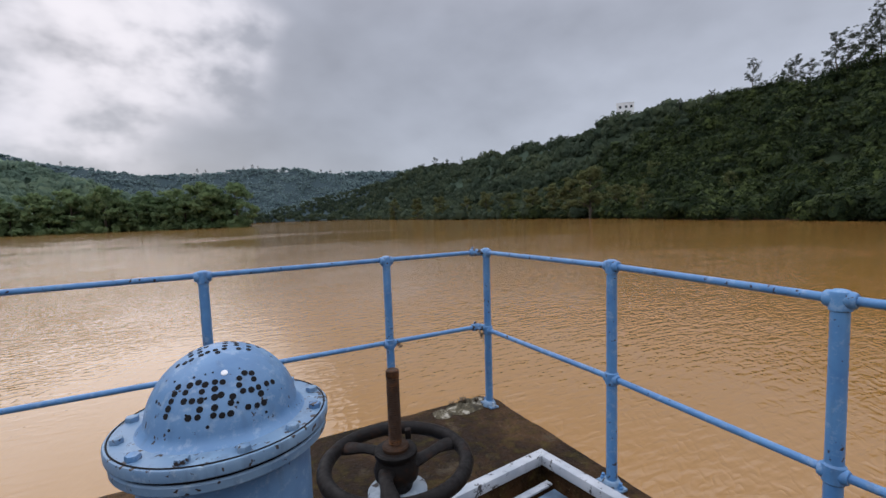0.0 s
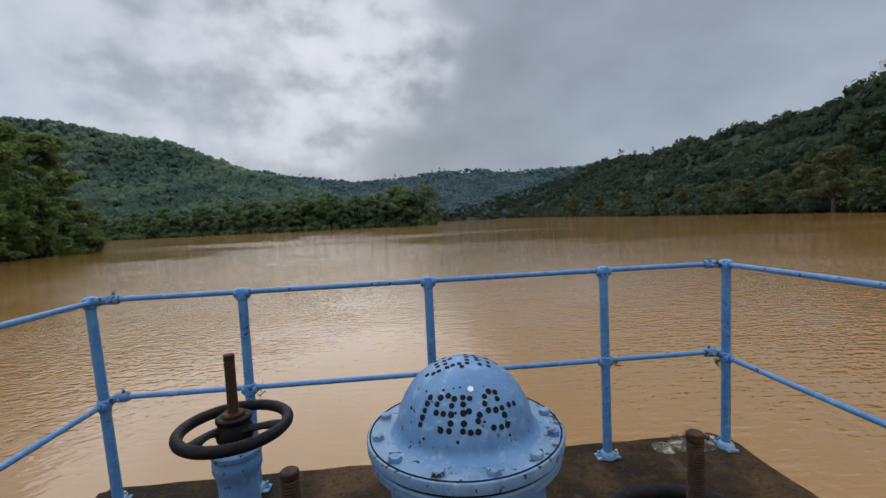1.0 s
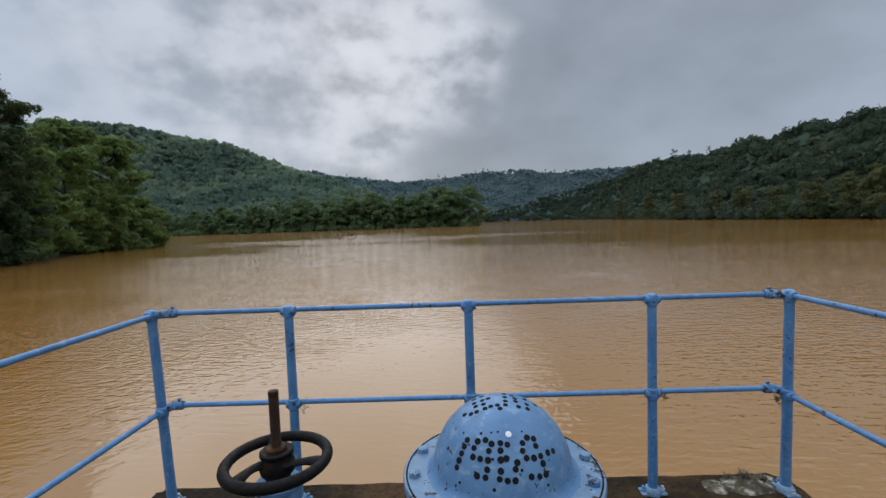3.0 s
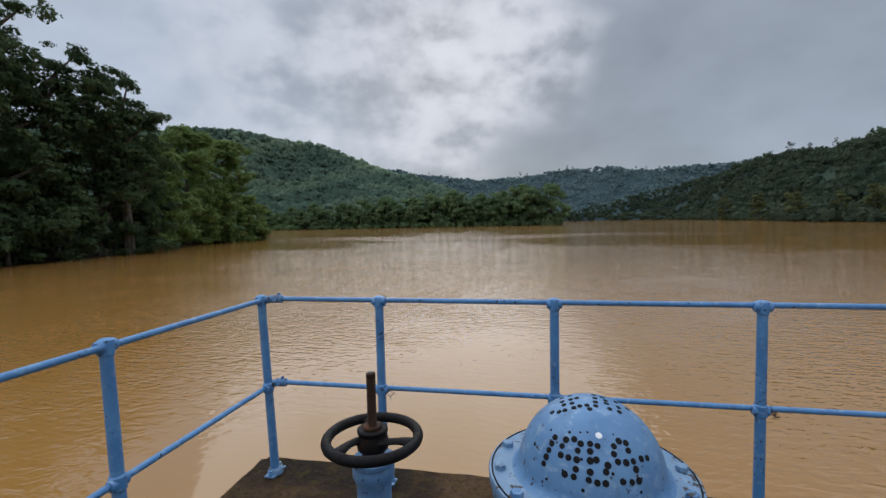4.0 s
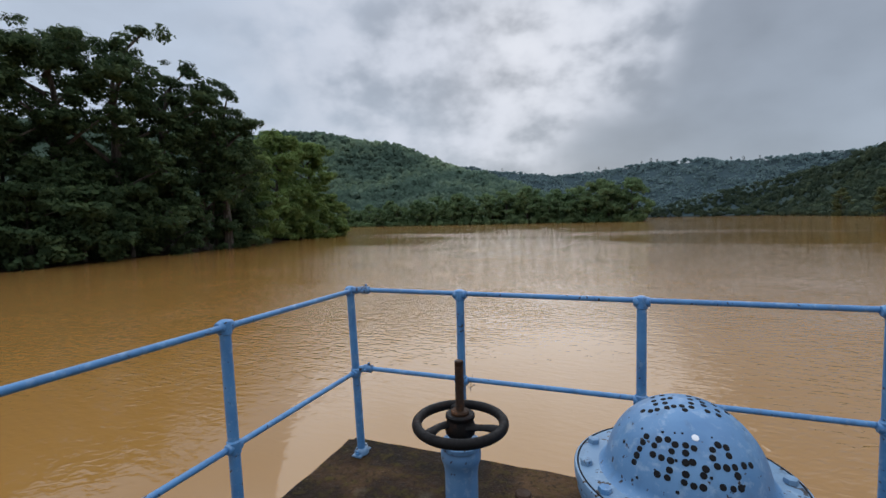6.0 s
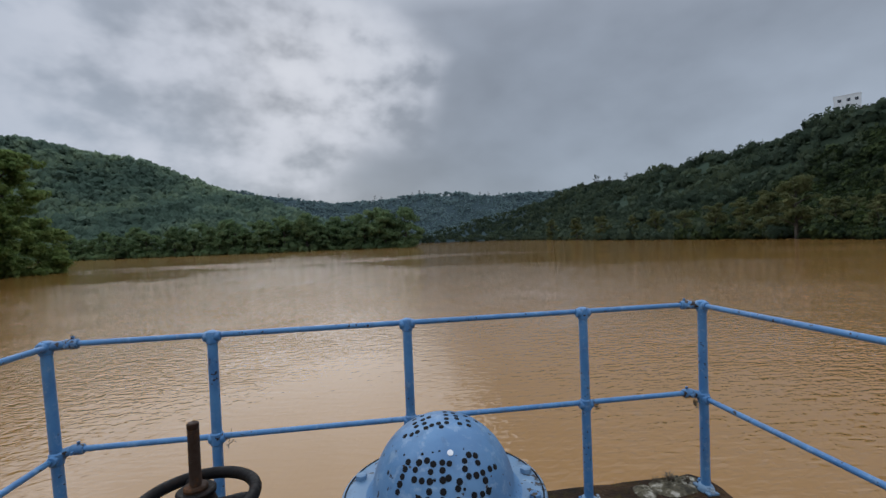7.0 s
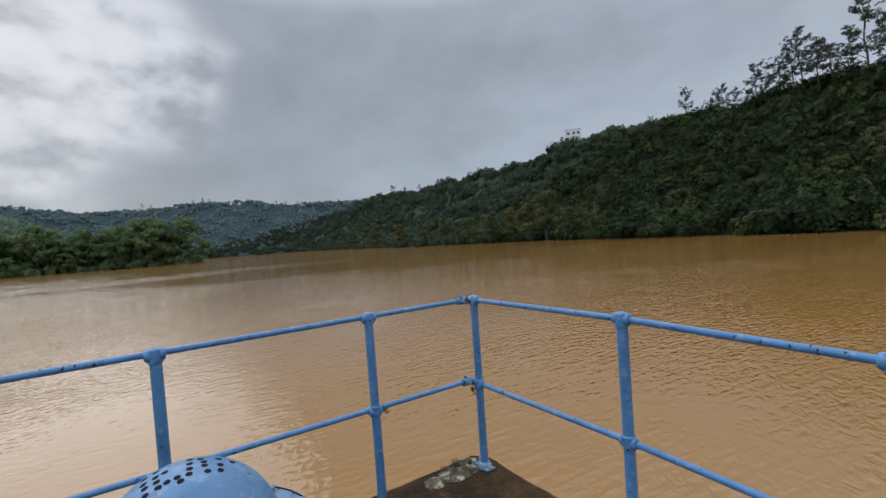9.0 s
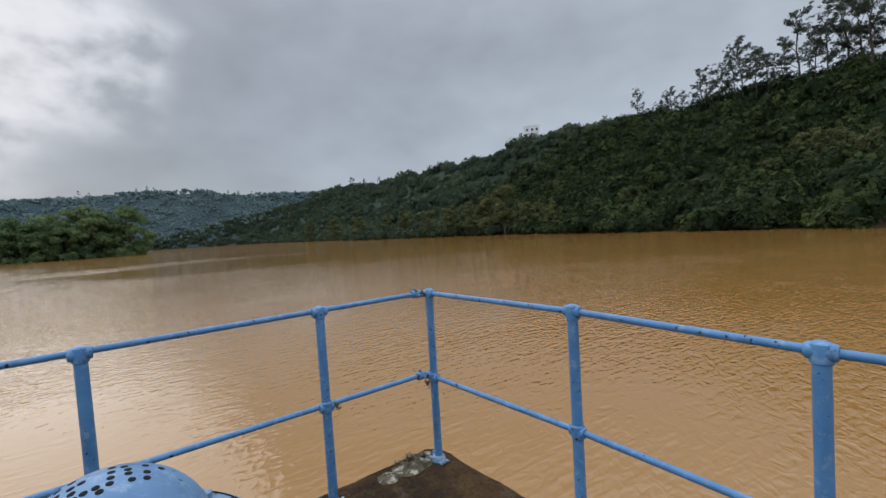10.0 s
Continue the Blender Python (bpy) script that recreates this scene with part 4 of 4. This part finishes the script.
def on_dome(az, el):
    """A pose on the dome, its z pointing outwards; az 0 faces the walkway."""
    a, e = radians(az), radians(el)
    n = Vector((math.sin(a) * math.cos(e), -math.cos(a) * math.cos(e), math.sin(e)))
    return Matrix.Translation(Vector((n.x * 0.2082, n.y * 0.2082, n.z * DR + DZ))) @ n.to_track_quat("Z", "Y").to_matrix().to_4x4()


def drill(az, el, k=1.0):
    h = part("drilled_hole", hole, M_HOLE, dome)
    h.matrix_basis = on_dome(az, el) @ Matrix.Diagonal((k, k, 1, 1))


jit = random.Random(9)
ONE = [(-43.2 - 0.5 * k, 42.6 - 5.0 * k) for k in range(5)]
NINE = [(-23, 46), (-31, 44), (-33, 39), (-32, 33), (-16, 44), (-18, 39), (-25, 33), (-18, 33), (-18, 27), (-26, 22), (-19, 22)]
SIX = [(-7, 45), (0, 44), (-7, 40), (-7, 34), (-2, 35), (7, 32), (5, 28), (-7, 27), (-8, 22), (-2, 21), (4, 21)]
NINE_B = [(23, 47), (30, 45), (16, 44), (14, 39), (29, 40), (16, 34), (23, 33), (30, 33), (30, 28), (30, 21), (24, 21), (17, 22), (39, 33), (46, 32)]
for az, el in ONE + NINE + SIX + NINE_B:
    drill(az, el, jit.uniform(1.0, 1.2))
# a second row of lettering over the top, read from the far side
OVER = [(-73, 57), (-63, 61), (-57, 65), (-74, 68), (-90, 68), (-114, 66), (-47, 71), (-37, 75), (-17, 78), (-65, 74), (-90, 75), (-94, 80), (14, 78), (30, 83), (-7, 74), (102, 86),
        (155, 80), (48, 72), (67, 77), (91, 78), (121, 78), (61, 66), (77, 68), (104, 68), (-124, 72), (94, 60)]
for az, el in OVER:
    drill(az, el, 0.98)
for az, el, k in ((-52, 46, .4), (-30, 50, .5), (-18, 52, .35), (-10, 53, .35), (-62, 30, .5), (-12, 15, .6), (-40, 14, .5), (30, 14, .5), (10, 27, .5), (33, 22, .35), (-28, 24, .35), (-14, 34, .5), (20, 52, .3)):
    drill(az, el, k)
spot = part("white_spot", lathe([(0.0085, -0.003), (0.0085, 0.001), (0.006, 0.0016)], 14), M_WHITE, dome, "small round white spot")
spot.matrix_basis = on_dome(2.6, 51.2)


# ---- valve pedestals with handwheels ----
def build_valve(x, y, top, wheel_z, turn, big=1.0, paint=M_DOME, colour="blue"):
    v = thing("gate_valve", colour + " valve pedestal with a blackened iron handwheel and rusty threaded spindle", "valve", "valves", at=pose(x, y, 0, 0, 0, turn))
    head = wheel_z - 0.055
    part("pedestal", lathe([(0.11, 0.003), (0.11, 0.022), (0.064, 0.03), (0.054, 0.08), (0.049, head - 0.19), (0.0485, head - 0.100), (0.050, head - 0.078), (0.054, head - 0.060), (0.059, head - 0.050), (0.059, head - 0.028), (0.056, head - 0.024), (0.056, head - 0.018), (0.060, head - 0.014), (0.060, head - 0.004), (0.056, head), (0.028, head + 0.003)], 32), paint, v)
    for k in range(4):
        a = radians(45 + 90 * k)
        part("bolt", moved(lathe([(0.014, 0.02), (0.014, 0.034), (0.011, 0.037)], 6), pose(0.085 * math.cos(a), 0.085 * math.sin(a), 0)), M_DOME, v)
    w = part("handwheel", moved(ring(0.1345 * big, 0.0145, 56, 12), pose(0, 0, wheel_z)), M_IRON, v)
    part("hub", lathe([(0.030, head + 0.002), (0.034, head + 0.018), (0.043, head + 0.026), (0.046, wheel_z - 0.012), (0.041, wheel_z + 0.002), (0.038, wheel_z + 0.012), (0.043, wheel_z + 0.018), (0.043, wheel_z + 0.026), (0.039, wheel_z + 0.029), (0.026, wheel_z + 0.028)], 28), M_IRON, w)
    for k in range(3):
        a = radians(120 * k)
        pts = []
        for f in np.linspace(0, 1, 9):
            q = 0.034 + (0.128 * big - 0.034) * f
            b = a + 0.42 * math.sin(math.pi * f * 0.5)
            pts.append((q * math.cos(b), q * math.sin(b), wheel_z - 0.004 + 0.006 * math.sin(math.pi * f)))
        part("spoke", tube(pts, [0.019 - 0.006 * math.sin(math.pi * min(1, f * 1.2)) for f in np.linspace(0, 1, 9)], 10, 0.62), M_IRON, w)
    part("collar_nut", lathe([(0.026, wheel_z + 0.026), (0.027, wheel_z + 0.034), (0.024, wheel_z + 0.038), (0.012, wheel_z + 0.039)], 18), M_RUST, v, "rusty collar nut")
    prof, z, k = [], wheel_z + 0.03, 0
    while z < top - 0.012:
        prof.append((0.0134 if k % 2 else 0.0118, z))
        z += 0.0022
        k += 1
    prof += [(0.0132, top - 0.008), (0.0132, top - 0.002), (0.011, top)]
    part("spindle", lathe(prof, 18), M_RUST, v, "rust-brown threaded spindle")
    part("key", moved(box(0.012, 0.014, 0.02, 0.002), pose(0.026, 0.012, wheel_z + 0.05)), M_IRON, v)
    return v


build_valve(1.034, -1.045, 0.998, 0.812, 92, 0.95)
build_valve(1.942, -1.514, 0.948, 0.757, -20, 1.05, M_PALE, "white")
build_valve(1.316, -1.559, 0.972, 0.745, 70)


# ---- floor hatch ----
hatch = thing("floor_hatch", "white painted steel frame of an open hatch in the slab", "hatch", at=HATCH)
FZ, FW = 0.05, 0.05
for name, sx, sy, x, y in (("frame_bar", HW, FW, -HW / 2, -FW / 2), ("frame_bar", HW, FW, -HW / 2, -HD + FW / 2), ("frame_bar", FW, HD - 2 * FW, -FW / 2, -HD / 2), ("frame_bar", FW, HD - 2 * FW, -HW + FW / 2, -HD / 2)):
    part(name, moved(box(sx, sy, FZ - 0.002, 0.003), pose(x, y, 0.002 + FZ / 2)), M_FRAME, hatch)
part("ledge", moved(box(HW - 0.14, 0.035, 0.012, 0.003), pose(-HW / 2, -0.118, -0.045)), M_FRAME, hatch, "flaking white steel ledge")
part("beam", moved(box(HW - 0.14, 0.19, 0.03, 0.004), pose(-HW / 2, -0.24, -0.075)), M_BEAM, hatch, "blue-grey steel beam")
part("beam", moved(box(HW - 0.12, 0.10, 0.03, 0.004), pose(-HW / 2, -0.62, -0.06)), M_BEAM, hatch, "blue-grey steel beam")
